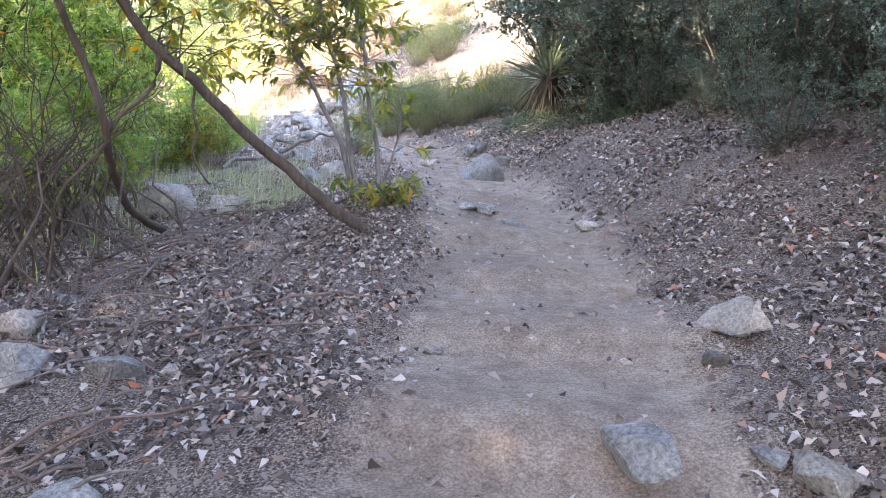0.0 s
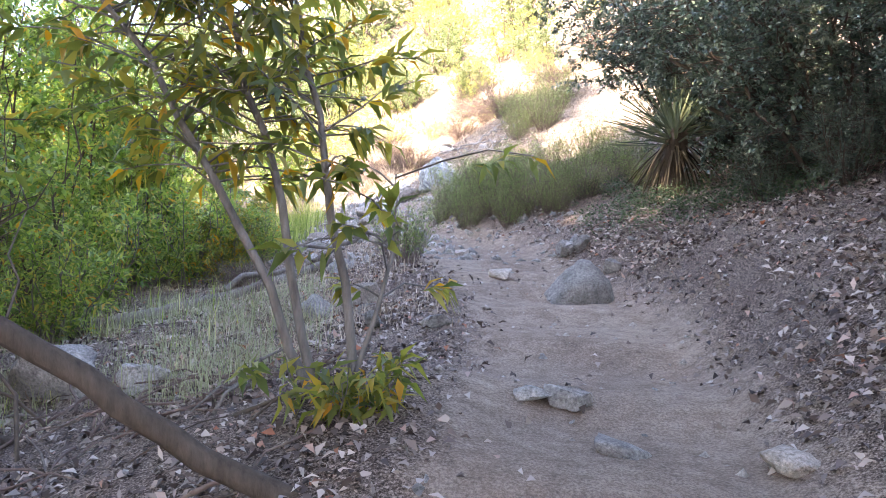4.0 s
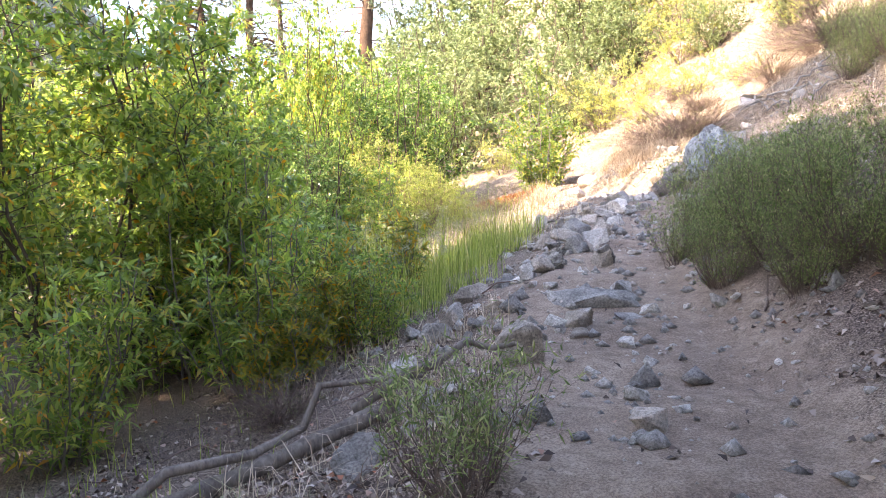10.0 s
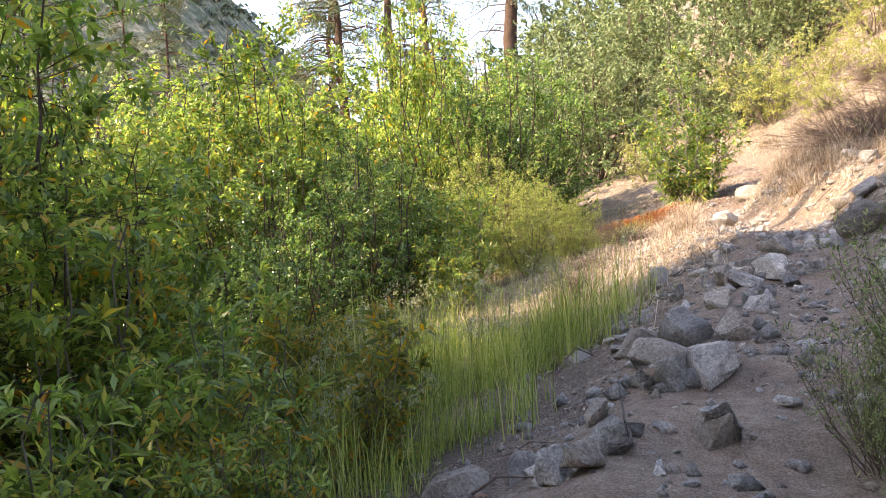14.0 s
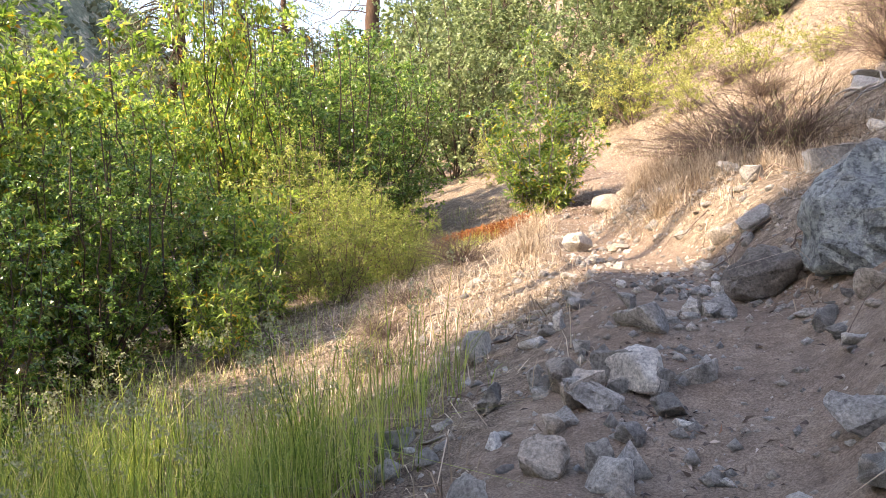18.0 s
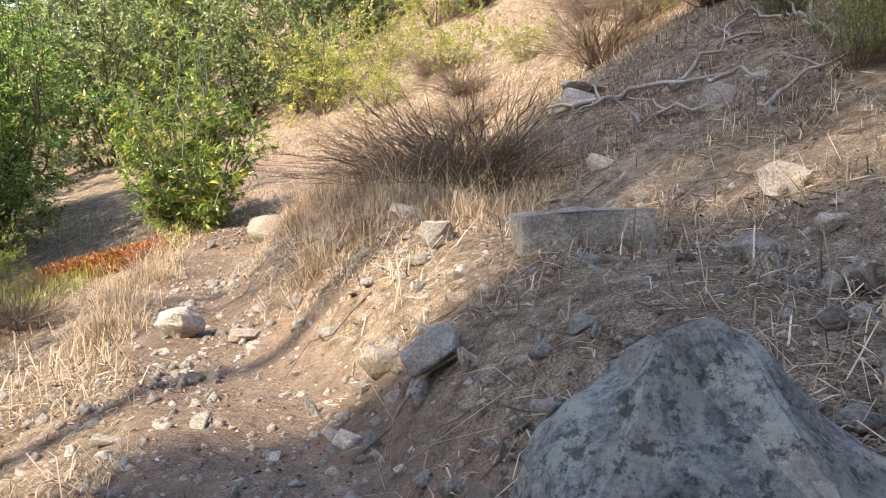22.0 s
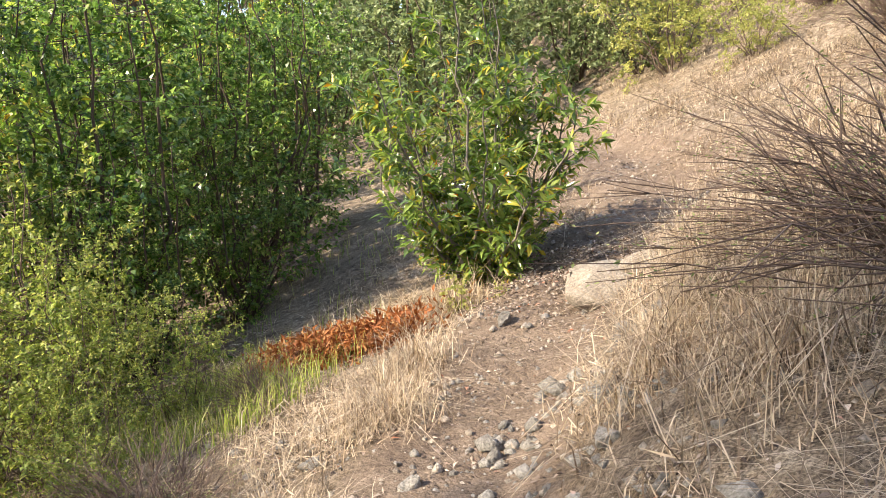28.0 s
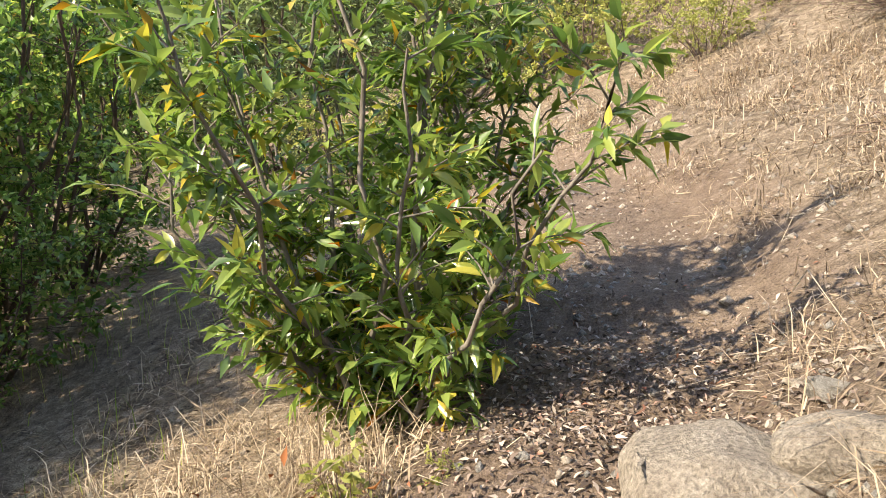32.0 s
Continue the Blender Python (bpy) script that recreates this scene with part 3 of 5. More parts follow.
# ---- stones along the way ----
ROCKS_START = [(1.27, 3.48, 0.38, 0.27), (0.64, 2.45, 0.27, 0.32), (1.03, 2.44, 0.18, 0.09), (1.17, 2.31, 0.24, 0.15), (0.5, 6.08, 0.2, 0.09), (0.16, 6.54, 0.17, 0.1), (1.05, 5.95, 0.26, 0.12), (-1.39, 3.3, 0.23, 0.18), (-1.86, 3.37, 0.34, 0.31), (-2.26, 4.11, 0.34, 0.3), (-1.13, 2.33, 0.22, 0.15), (-2.19, 4.55, 0.16, 0.11), (-1.16, 3.31, 0.1, 0.09), (-0.04, 3.43, 0.11, 0.07), (1.3, 3.41, 0.21, 0.06), (-1.75, 4.82, 0.16, 0.09)]
ROCKS_SHADE = [(-0.5, 7.86, 0.19, 0.1), (-0.96, 8.08, 0.16, 0.14), (-2.04, 7.19, 0.39, 0.2), (0.3, 6.56, 0.22, 0.11), (-0.31, 9.87, 0.21, 0.13), (-0.85, 11.3, 0.17, 0.13), (0.19, 10.97, 0.26, 0.23), (0.4, 10.89, 0.21, 0.19), (0.66, 9.92, 0.19, 0.15), (-1.99, 10.68, 0.27, 0.25), (-1.29, 8.9, 0.38, 0.23), (-1.5, 8.71, 0.33, 0.19), (-1.15, 8.65, 0.16, 0.09)]
ROCKS_EDGE = [(-1.82, 11.97, 0.28, 0.33), (-2.83, 12.14, 0.3, 0.16), (-2.95, 12.76, 0.26, 0.2), (-2.11, 11.4, 0.28, 0.17), (-3.14, 13.38, 0.22, 0.2), (-2.58, 13.07, 0.2, 0.12), (-3.32, 13.95, 0.34, 0.2), (-3.06, 14.12, 0.2, 0.17), (-2.77, 14.0, 0.22, 0.21), (-2.7, 14.3, 0.22, 0.2), (-3.12, 14.76, 0.22, 0.19), (-3.02, 15.26, 0.39, 0.29), (-2.35, 14.58, 0.23, 0.2), (-1.56, 13.04, 0.24, 0.13), (-1.81, 12.71, 0.32, 0.16)]
ROCKS_STEPS = [(-1.83, 13.59, 0.2, 0.14), (-3.11, 13.15, 0.25, 0.21), (-3.41, 13.13, 0.17, 0.13), (-2.36, 14.64, 0.21, 0.22), (-2.68, 14.04, 0.18, 0.17), (-3.61, 15.93, 0.32, 0.22), (-2.86, 15.13, 0.21, 0.23), (-2.72, 15.28, 0.3, 0.28), (-3.13, 15.81, 0.42, 0.28), (-2.91, 15.99, 0.2, 0.25), (-3.68, 17.46, 0.28, 0.22), (-3.42, 17.22, 0.26, 0.21), (-3.3, 17.42, 0.31, 0.21), (-3.42, 16.25, 0.19, 0.14), (-3.02, 16.52, 0.19, 0.14)]
ROCKS_BANK = [(-3.28, 16.52, 0.2, 0.17), (-3.08, 16.62, 0.18, 0.17), (-3.01, 17.23, 0.23, 0.11), (-3.36, 17.44, 0.31, 0.21), (-3.39, 17.16, 0.25, 0.2), (-3.9, 17.61, 0.17, 0.17), (-3.18, 17.44, 0.16, 0.17), (-3.05, 17.61, 0.21, 0.14), (-3.41, 16.89, 0.12, 0.14), (-3.07, 16.86, 0.13, 0.1), (-3.54, 18.21, 0.37, 0.22), (-3.29, 18.75, 0.22, 0.14), (-3.43, 18.66, 0.11, 0.16), (-4.04, 17.37, 0.15, 0.2), (-2.41, 18.29, 0.19, 0.17), (-2.28, 16.92, 0.25, 0.2)]
ROCKS_SLOPE = [(-2.92, 19.66, 0.13, 0.16), (-3.15, 19.29, 0.16, 0.12), (-4.87, 18.44, 0.34, 0.28), (-4.3, 18.64, 0.12, 0.2), (-3.86, 18.66, 0.27, 0.14), (-3.53, 18.5, 0.18, 0.15), (-3.41, 18.68, 0.09, 0.16), (-3.26, 18.75, 0.24, 0.16), (-3.59, 20.62, 0.22, 0.16), (-4.4, 19.1, 0.16, 0.14), (-2.98, 23.45, 0.28, 0.18), (-3.35, 25.59, 0.5, 0.28), (-1.71, 20.36, 0.2, 0.26), (-1.99, 18.56, 0.21, 0.14)]
ROCKS_HIGH = [(-2.14, 20.56, 0.17, 0.14), (-1.83, 20.41, 0.22, 0.13), (-1.97, 20.37, 0.16, 0.1), (-1.91, 21.93, 0.31, 0.19), (-2.14, 20.97, 0.3, 0.15), (-1.8, 21.09, 0.17, 0.11), (-3.54, 20.33, 0.16, 0.16), (-3.85, 20.81, 0.26, 0.16), (-4.17, 20.68, 0.1, 0.16), (-3.32, 20.31, 0.08, 0.13), (-3.95, 22.09, 0.26, 0.22), (-3.26, 25.23, 0.52, 0.29), (-2.16, 23.74, 0.38, 0.26), (-4.36, 22.75, 0.27, 0.15), (-5.31, 22.06, 0.23, 0.11)]


STONES = [(ROCKS_START, "small angular grey-brown stone half sunk in trail dust", 11), (ROCKS_SHADE, "weathered grey stone beside the shaded trail", 12),
          (ROCKS_EDGE, "pale grey stone lining the edge of the trail", 13), (ROCKS_STEPS, "grey stone set in the rocky steps of the trail", 14),
          (ROCKS_BANK, "grey angular stone on the crumbling trail bank", 15), (ROCKS_SLOPE, "grey stone lying on the dry slope", 16), (ROCKS_HIGH, "sun-bleached stone among dry grass on the slope", 17)]
for rows, label, seed in STONES:
    rng = np.random.default_rng(seed)
    for k, (x, y, w, h) in enumerate(rows):
        mat = (GREY_STONE, PALE_STONE, PALE_STONE if seed in (13, 14) else GREY_STONE, TAN_STONE)[int(rng.integers(0, 4))] if seed != 11 else (TAN_STONE, GREY_STONE, GREY_STONE)[k % 3]
        rock(x, y, w * 1.05, h * (0.55 if seed == 11 else 0.78), rng, mat, label, "stones along the trail", sink=0.34, points=int(rng.integers(9, 15)))

# loose rubble between the larger stones
rng = np.random.default_rng(19)
RUBBLE = [rock_mesh(rng, 1.0, rng.uniform(0.6, 1.0), rng.uniform(0.35, 0.7), (GREY_STONE, PALE_STONE, GREY_STONE, TAN_STONE, DARK_STONE)[k % 5], "rock", 0.6, int(rng.integers(9, 16)), 1) for k in range(15)]


def rubble(n, y0, y1, d0, d1, small, large):
    made = 0
    while made < n:
        y = rng.uniform(y0, y1)
        x = float(np.interp(y, LINE[:, 1], LINE[:, 0])) + rng.uniform(d0, d1)
        size = small + (large - small) * rng.random() ** 2.6
        ob = new("rock", RUBBLE[int(rng.integers(0, 15))])
        ob.matrix_world = pose(x, y, g1(x, y) + size * rng.uniform(-0.02, 0.12), rng.normal(0, 12), rng.normal(0, 12), rng.uniform(0, 360)) @ Matrix.Scale(size, 4)
        tagged(ob, "small broken stone lying in the dirt", "rock", "rubble along the trail")
        made += 1


rubble(72, 11.6, 19.8, -1.5, -0.35, 0.06, 0.32)
rubble(56, 15.5, 22.5, -0.2, 2.6, 0.04, 0.24)
rubble(20, 21.0, 27.5, -1.2, 2.5, 0.05, 0.2)
rubble(14, 2.0, 11.0, -1.6, 2.0, 0.04, 0.13)
rubble(20, 22.8, 25.6, 2.8, 6.0, 0.08, 0.32)


def small_rubble(rows, label, material):
    """Smaller broken stones, too many to count, in one mesh."""
    vs, fs, at = [], [], 0
    shapes = []
    for me in RUBBLE:
        v = np.empty(len(me.vertices) * 3, np.float32)
        me.vertices.foreach_get("co", v)
        shapes.append((v.reshape(-1, 3), np.array([tuple(p.vertices) for p in me.polygons])))
    for n, y0, y1, d0, d1, small, large in rows:
        for _ in range(n):
            y = rng.uniform(y0, y1)
            x = float(np.interp(y, LINE[:, 1], LINE[:, 0])) + rng.uniform(d0, d1)
            size = small + (large - small) * rng.random() ** 2.2
            m = np.array(pose(x, y, g1(x, y) + size * rng.uniform(-0.08, 0.1), rng.normal(0, 14), rng.normal(0, 14), rng.uniform(0, 360)))
            v, f = shapes[int(rng.integers(0, len(shapes)))]
            vs.append(v * size @ m[:3, :3].T + m[:3, 3])
            fs.append(f + at)
            at += len(v)
    ob = link_mesh("broken_rock", np.vstack(vs), np.vstack(fs), material)
    return tagged(ob, label, "rubble", kind="stuff")


small_rubble([(110, 11.5, 15.5, -1.2, 1.0, 0.04, 0.2), (120, 15.5, 20.5, -1.7, 0.8, 0.04, 0.22), (60, 20, 24, -0.5, 0.8, 0.03, 0.14)], "small broken stones bedded in the rocky trail", PALE_STONE)
small_rubble([(130, 17.5, 24.5, 0.5, 4.2, 0.03, 0.17), (50, 24, 28, 0.4, 3, 0.03, 0.1), (60, 5, 11.5, -1.8, 1.8, 0.02, 0.08)], "small grey stones scattered over the bank", GREY_STONE)

# ---- woody plants ----
rng = np.random.default_rng(5)
WILLOWS = []
for k in range(3):
    limbs, lv, lf = plant(rng, 5.0, 1.9, 9, (700, 640, 330)[k], 1.15, (18, 18, 18)[k], (0.13, 0.13, 0.15)[k], (0.044, 0.044, 0.064)[k], low=0.0, stem_r=0.03, droop=0.25, simple=True, bunch=4, taper=0.7, erect=0.2)
    WILLOWS.append(shrub("willow", "dense bright green willow thicket rising from the creek bed", "tree", (-9, 9 + k * 2, 0), limbs, lv, lf, BARK_BROWN, WILLOW_LEAF, "willows along the creek", parts=("trunk", "crown")))
for ob, (x, y, turn, size) in zip(WILLOWS, [(-6.5, 12.2, 0, 0.95), (-11.8, 18.2, 40, 1.0), (-21, 26, 80, 1.1)]):
    ob.matrix_basis = put(x, y, -0.05, turn, size)
# the enlarged willow at (-6.9, 4.4) is unseen, added to shade the early trail
for k, x, y, turn, size in [(1, -5.9, 9.6, 30, 0.85), (0, -8.6, 11.0, 100, 0.9), (0, -6.0, 13.1, 60, 0.7), (0, -14.2, 17.2, 10, 1.05), (1, -14.8, 19.4, 130, 1.0), (0, -9.6, 15.4, 200, 0.7), (2, -15.2, 20.6, 60, 1.0), (2, -17.5, 23.6, 150, 1.0), (2, -16.5, 17.0, 77, 1.0),
                          (1, -6.9, 4.4, 300, 1.5), (2, -4.6, 9.0, 20, 0.5), (2, -12.4, 9.2, 20, 0.6), (2, -14.6, 13.6, 120, 0.9), (2, -9.8, 8.0, 220, 0.6), (2, -15.5, 6.0, 320, 0.8), (2, -13.0, 2.0, 20, 0.8), (2, -19.0, 10.0, 60, 0.8), (2, -10.0, 11.4, 90, 0.7), (1, -11.6, 13.6, 170, 0.85)]:
    copy_of(WILLOWS[k], x, y, turn, size)
for k, x, y, turn, size, slim, lab in [(1, -14.0, 24.2, 10, 1.5, 0.6, "tall slender light green willow standing over the thicket"), (0, -10.6, 17.0, 170, 0.8, 0.9, ""), (2, -16.8, 20.0, 30, 1.05, 1.0, "")]:
    ob = copy_thing(WILLOWS[k], put(x, y, -0.03, turn, size) @ Matrix.Diagonal((slim, slim, 1, 1)))
    if lab:
        ob["label"] = lab

rng = np.random.default_rng(21)

# ---- the two leaning limbs and the young trees at the start ----
LIMB_A = [([(-0.52, 5.56, 1.19), (-0.81, 5.43, 1.35), (-1.11, 5.25, 1.6), (-1.41, 5.07, 1.85), (-1.66, 4.89, 2.11), (-1.81, 4.75, 2.23), (-1.96, 4.52, 2.48), (-2.06, 4.14, 2.78), (-2.08, 3.77, 3.14)], 0.042, 0.02), ([(-1.81, 4.75, 2.23), (-1.86, 4.79, 2.04), (-2.06, 4.82, 1.85), (-2.15, 4.86, 1.69)], 0.018, 0.012), ([(-1.64, 4.89, 2.08), (-1.63, 4.92, 1.8), (-1.65, 4.95, 1.63), (-1.56, 5.04, 1.47)], 0.01, 0.004)]
LIMB_B = [([(-2.34, 7.2, 0.85), (-2.42, 6.02, 1.17), (-2.34, 5.43, 1.46), (-2.16, 4.86, 1.69), (-2.19, 4.69, 2.04), (-2.33, 4.52, 2.45), (-2.32, 4.24, 2.76), (-2.19, 3.87, 3.1)], 0.038, 0.016), ([(-2.15, 4.86, 1.69), (-2.42, 4.93, 1.39), (-2.71, 5.1, 1.03), (-3.02, 5.2, 0.92)], 0.012, 0.006)]

def limb_tree(name, label, lines, material):
    ob = thing(name, label, "tree", tuple(lines[0][0][0]))
    o = np.array(ob.location)
    for k, (pts, r0, r1) in enumerate(lines):
        p = spline(pts + [pts[-1]], 0.12)[:, :3]
        p = p + rng.normal(0, 0.006, p.shape)
        v, f = tubes([(p - o, np.linspace(r0, r1, len(p)))], 10)
        link_mesh("trunk" if k == 0 else "branch", v, f, material, ob, smooth=True)
    return ob


arch = limb_tree("leaning_tree", "crooked brown limb arching up from leaf litter, leafy towards its end", LIMB_A, BARK_BROWN)
spine = np.array(LIMB_A[0][0][4:])
twigs, base, way = [], [], []
for k in range(46):
    u = rng.uniform(0, len(spine) - 1.01)
    i = int(u)
    q = spine[i] + (spine[i + 1] - spine[i]) * (u - i)
    e = q + np.array((rng.normal(0.05, 0.22), rng.normal(0.25, 0.25), rng.uniform(-0.12, 0.5)))
    twigs.append((curve(q, e, (0, 0, 0.05), rng, 4, 0.04) - np.array(arch.location), np.linspace(0.006, 0.002, 4)))
    base.append(q + (e - q) * rng.uniform(0.35, 1.08, (11, 1)))
    way.append(unit((e - q)[None]) * 0.8 + unit(rng.normal(0, 1, (11, 3))) * 0.7 + np.array((0, 0, -0.25)))
base, way = np.vstack(base), np.vstack(way)
n = len(base)
lv, lf = leaves(base - np.array(arch.location), way, unit(np.array([[0, 0, 1.0]]) + rng.normal(0, 0.4, (n, 3))), 0.12 * rng.uniform(0.6, 1.2, n), 0.034 * rng.uniform(0.7, 1.2, n), 0.2, 0.3)
link_mesh("foliage", lv, lf, SHADE_LEAF, arch, "long olive leaves, some orange")
tv, tf = tubes(twigs, 4)
link_mesh("twig", tv, tf, BARK_BROWN, arch, smooth=True)
limb_tree("leaning_tree", "thin dark limb rising beside a flat-topped stone", LIMB_B, BARK_BROWN)

limbs, base, way = [], [], []
for foot, head, n_tw in (((0, 0), (-1.0, 0.05, 2.7), 92), ((0.13, 0.05), (-0.5, 0.1, 2.45), 66), ((0.02, -0.05), (-1.5, -0.3, 2.35), 84), ((0.1, 0.0), (0.22, 0.25, 0.95), 9)):
    q = curve((*foot, -0.05), head, (rng.uniform(0.0, 0.12), 0, 0.1), rng, 12, 0.006)
    limbs.append((q, np.linspace(0.022, 0.006, 12) * (0.6 if head[2] < 2 else 1)))
    for k in range(n_tw):
        u = rng.uniform(0.34, 1.0) * 10.9
        i = int(u)
        p = q[i] + (q[i + 1] - q[i]) * (u - i)
        a, l = rng.uniform(0, 6.28), rng.uniform(0.2, 0.75)
        e = p + np.array((np.cos(a) * l, np.sin(a) * l, l * rng.uniform(-0.15, 0.6)))
        limbs.append((curve(p, e, (0, 0, 0.03), rng, 4, 0.03), np.linspace(0.006, 0.0025, 4)))
        m = 13
        base.append(p + (e - p) * rng.uniform(0.55, 1.05, (m, 1)))
        way.append(unit((e - p)[None]) * 0.8 + unit(rng.normal(0, 1, (m, 3))) * 0.7 + np.array((0, 0, -0.25)))
base, way = np.vstack(base), np.vstack(way)
n = len(base)
lv, lf = leaves(base, way, unit(np.array([[0, 0, 1.0]]) + rng.normal(0, 0.4, (n, 3))), 0.13 * rng.uniform(0.6, 1.2, n), 0.036 * rng.uniform(0.7, 1.2, n), 0.2, 0.3)
sap = shrub("young_bay_tree", "slender two-stemmed young tree with long dark leaves, some orange", "tree", (-0.7, 6.25, g1(-0.7, 6.25)), limbs, lv, lf, BARK_GREY, SHADE_LEAF, parts=("trunk", "crown"), sides=8)
limbs, lv, lf = plant(rng, 0.26, 0.5, 12, 40, 0.16, 7, 0.10, 0.034, low=0.2, stem_r=0.005, droop=0.5)
shrub("sprout_clump", "low clump of broad dark leaves at the foot of a sapling", "plant", (-0.6, 6.1, g1(-0.6, 6.1)), limbs, lv, lf, BARK_GREY, SHADE_LEAF)
limbs = []
for k in range(46):
    a, l = rng.uniform(0, 6.28), rng.uniform(0.6, 1.7)
    limbs.append((curve((rng.normal(0, 0.4), rng.normal(0, 0.4), 0), (np.cos(a) * l * 0.6, np.sin(a) * l * 0.6, l), (0, 0, 0.1), rng), np.linspace(0.012, 0.003, 7)))
for x, y in ((-3.3, 6.6), (-3.0, 5.2)):
    bare = thing("leafless_shrub", "tangle of bare grey twigs at the creek edge", "shrub", (x, y, g1(x, y)), "bare shrubs")
    for line in limbs:
        tv, tf = tubes([line], 5)
        link_mesh("stem", tv, tf, BARK_BROWN, bare, smooth=True)

rng2 = np.random.default_rng(61)
rock(-2.65, 7.25, 0.58, 0.34, rng2, GREY_STONE, "flat-topped grey block of stone among twigs", deep=0.42, points=13, rough=0.5, tilt=4, sink=0.25, turn=12, cut=3)

# ---- boulders and slabs ----
big = rock(-2.4, 18.95, 0.94, 0.56, rng2, LICHEN_STONE, "large pitted grey boulder mottled with pale lichen", name="boulder", deep=0.9, sink=0.2, tilt=1, turn=2, cut=5, rough=0.55, peak=True, sharp=20)
big.location.z -= 0.09
rock(-3.1, 19.1, 0.52, 0.28, rng2, DARK_STONE, "dark wedge-shaped rock propped on the trail edge", deep=0.4, points=19, tilt=14, turn=25, sink=0.25, cut=3, rough=0.75)
rock(-2.98, 21.5, 0.70, 0.16, rng2, GREY_STONE, "long squared grey block of stone bedded in the slope", name="stone_block", deep=0.36, points=10, tilt=2, turn=18, sink=0.28, cut=4, rough=0.3, peak="box")
rock(-7.3, 26.25, 0.58, 0.29, rng2, TAN_STONE, "smooth rounded tan boulder in the sunlit trail", name="boulder", deep=0.55, points=60, tilt=4, turn=30, sink=0.2, rough=0.12, cut=3, sharp=60)
rock(-6.95, 26.3, 0.42, 0.12, rng2, TAN_STONE, "low tan rock half buried behind a boulder", deep=0.42, points=30, tilt=4, sink=0.55, rough=0.3)
rock(-5.88, 22.1, 0.4, 0.24, rng2, PALE_STONE, "upright pale pointed stone in the trail", deep=0.32, points=13, tilt=12, sink=0.3, rough=0.5, cut=3)
rock(-3.5, 20.5, 0.34, 0.2, rng2, GREY_STONE, "smooth blue-grey rock bedded in the dry bank", deep=0.3, points=12, tilt=6, turn=40, sink=0.3, rough=0.3, cut=3)
rock(-1.95, 13.3, 0.75, 0.09, rng2, GREY_STONE, "broad flat grey slab worn into a trail step", deep=0.6, points=14, tilt=1, sink=0.65, rough=0.3, cut=3)

rock(0.35, 9.22, 0.52, 0.28, rng2, GREY_STONE, "wedge-shaped grey rock sitting at the trail edge", deep=0.5, tilt=2, turn=200, sink=0.2, cut=3, rough=0.3, peak=True)

# ---- fallen wood ----
log = thing("fallen_log", "weathered grey log along the trail edge with stubs", "log", (-2.9, 10.3, g1(-2.9, 10.3)))
o = np.array(log.location)
ends = [(-4.2, 8.6), (-3.5, 9.3), (-2.95, 10.1), (-2.55, 10.8), (-2.3, 11.35)]
p = np.array([(x, y, g1(x, y) + 0.07) for x, y in ends])
pp = spline(np.vstack([p, p[-1] + 0.01]), 0.1)
v, f = tubes([(pp - o, np.linspace(0.06, 0.04, len(pp)) * (1 + rng.normal(0, 0.1, len(pp))))], 12)
link_mesh("trunk", v, f, LOG_WOOD, log, smooth=True)
for k, (a, b) in enumerate((((-2.95, 10.15), (-2.2, 11.5)), ((-2.45, 11.2), (-1.75, 11.75)))):
    q = curve((*a, g1(*a) + 0.13), (*b, g1(*b) + 0.17), (0, 0, 0.08), rng)
    v, f = tubes([(q - o, np.linspace(0.032, 0.014, 7))], 8)
    link_mesh("branch", v, f, LOG_WOOD, log, smooth=True)

snag = thing("dead_branch", "bleached white forked dead branch on the dry slope", "branch", (-2.7, 24.6, g1(-2.7, 24.6)))
o = np.array(snag.location)
for k, (a, b, r) in enumerate((((-3.6, 25.3), (-2.0, 24.1), 0.06), ((-3.0, 24.85), (-3.5, 24.5), 0.035), ((-2.5, 24.5), (-1.7, 24.7), 0.045), ((-3.4, 25.1), (-3.9, 25.5), 0.03), ((-2.2, 24.2), (-1.8, 23.5), 0.04), ((-3.1, 24.9), (-3.3, 25.5), 0.03))):
    q = curve((*a, g1(*a) + 0.10), (*b, g1(*b) + 0.09), (0, 0, 0.06), rng, 9, 0.025)
    v, f = tubes([(q - o, np.linspace(r, r * 0.4, 9) * 0.55)], 7)
    link_mesh("branch", v, f, DEAD_WOOD, snag, smooth=True)

for k in range(9):
    a, b = (rng.uniform(-2.8, -0.9), rng.uniform(23.0, 25.2)), rng.uniform(0, 3.1)
    l = rng.uniform(0.4, 1.0)
    e = (a[0] + math.cos(b) * l, a[1] + math.sin(b) * l)
    stick = thing("dead_branch", "grey dead stick lying on the dry slope", "branch", (*a, g1(*a)), "dead sticks on the slope")
    q = curve((*a, g1(*a) + 0.04), (*e, g1(*e) + 0.07), (0, 0, 0.05), rng, 8, 0.025)
    v, f = tubes([(q - np.array(stick.location), np.linspace(0.02, 0.007, 8))], 6)
    link_mesh("branch", v, f, DEAD_WOOD, stick, smooth=True)
    m = q[4] + np.array((rng.normal(0, 0.2), rng.normal(0, 0.2), 0.14))
    v, f = tubes([(curve(q[4], m, (0, 0, 0.02), rng, 5, 0.05) - np.array(stick.location), np.linspace(0.014, 0.005, 5))], 5)
    link_mesh("twig", v, f, DEAD_WOOD, stick, smooth=True)

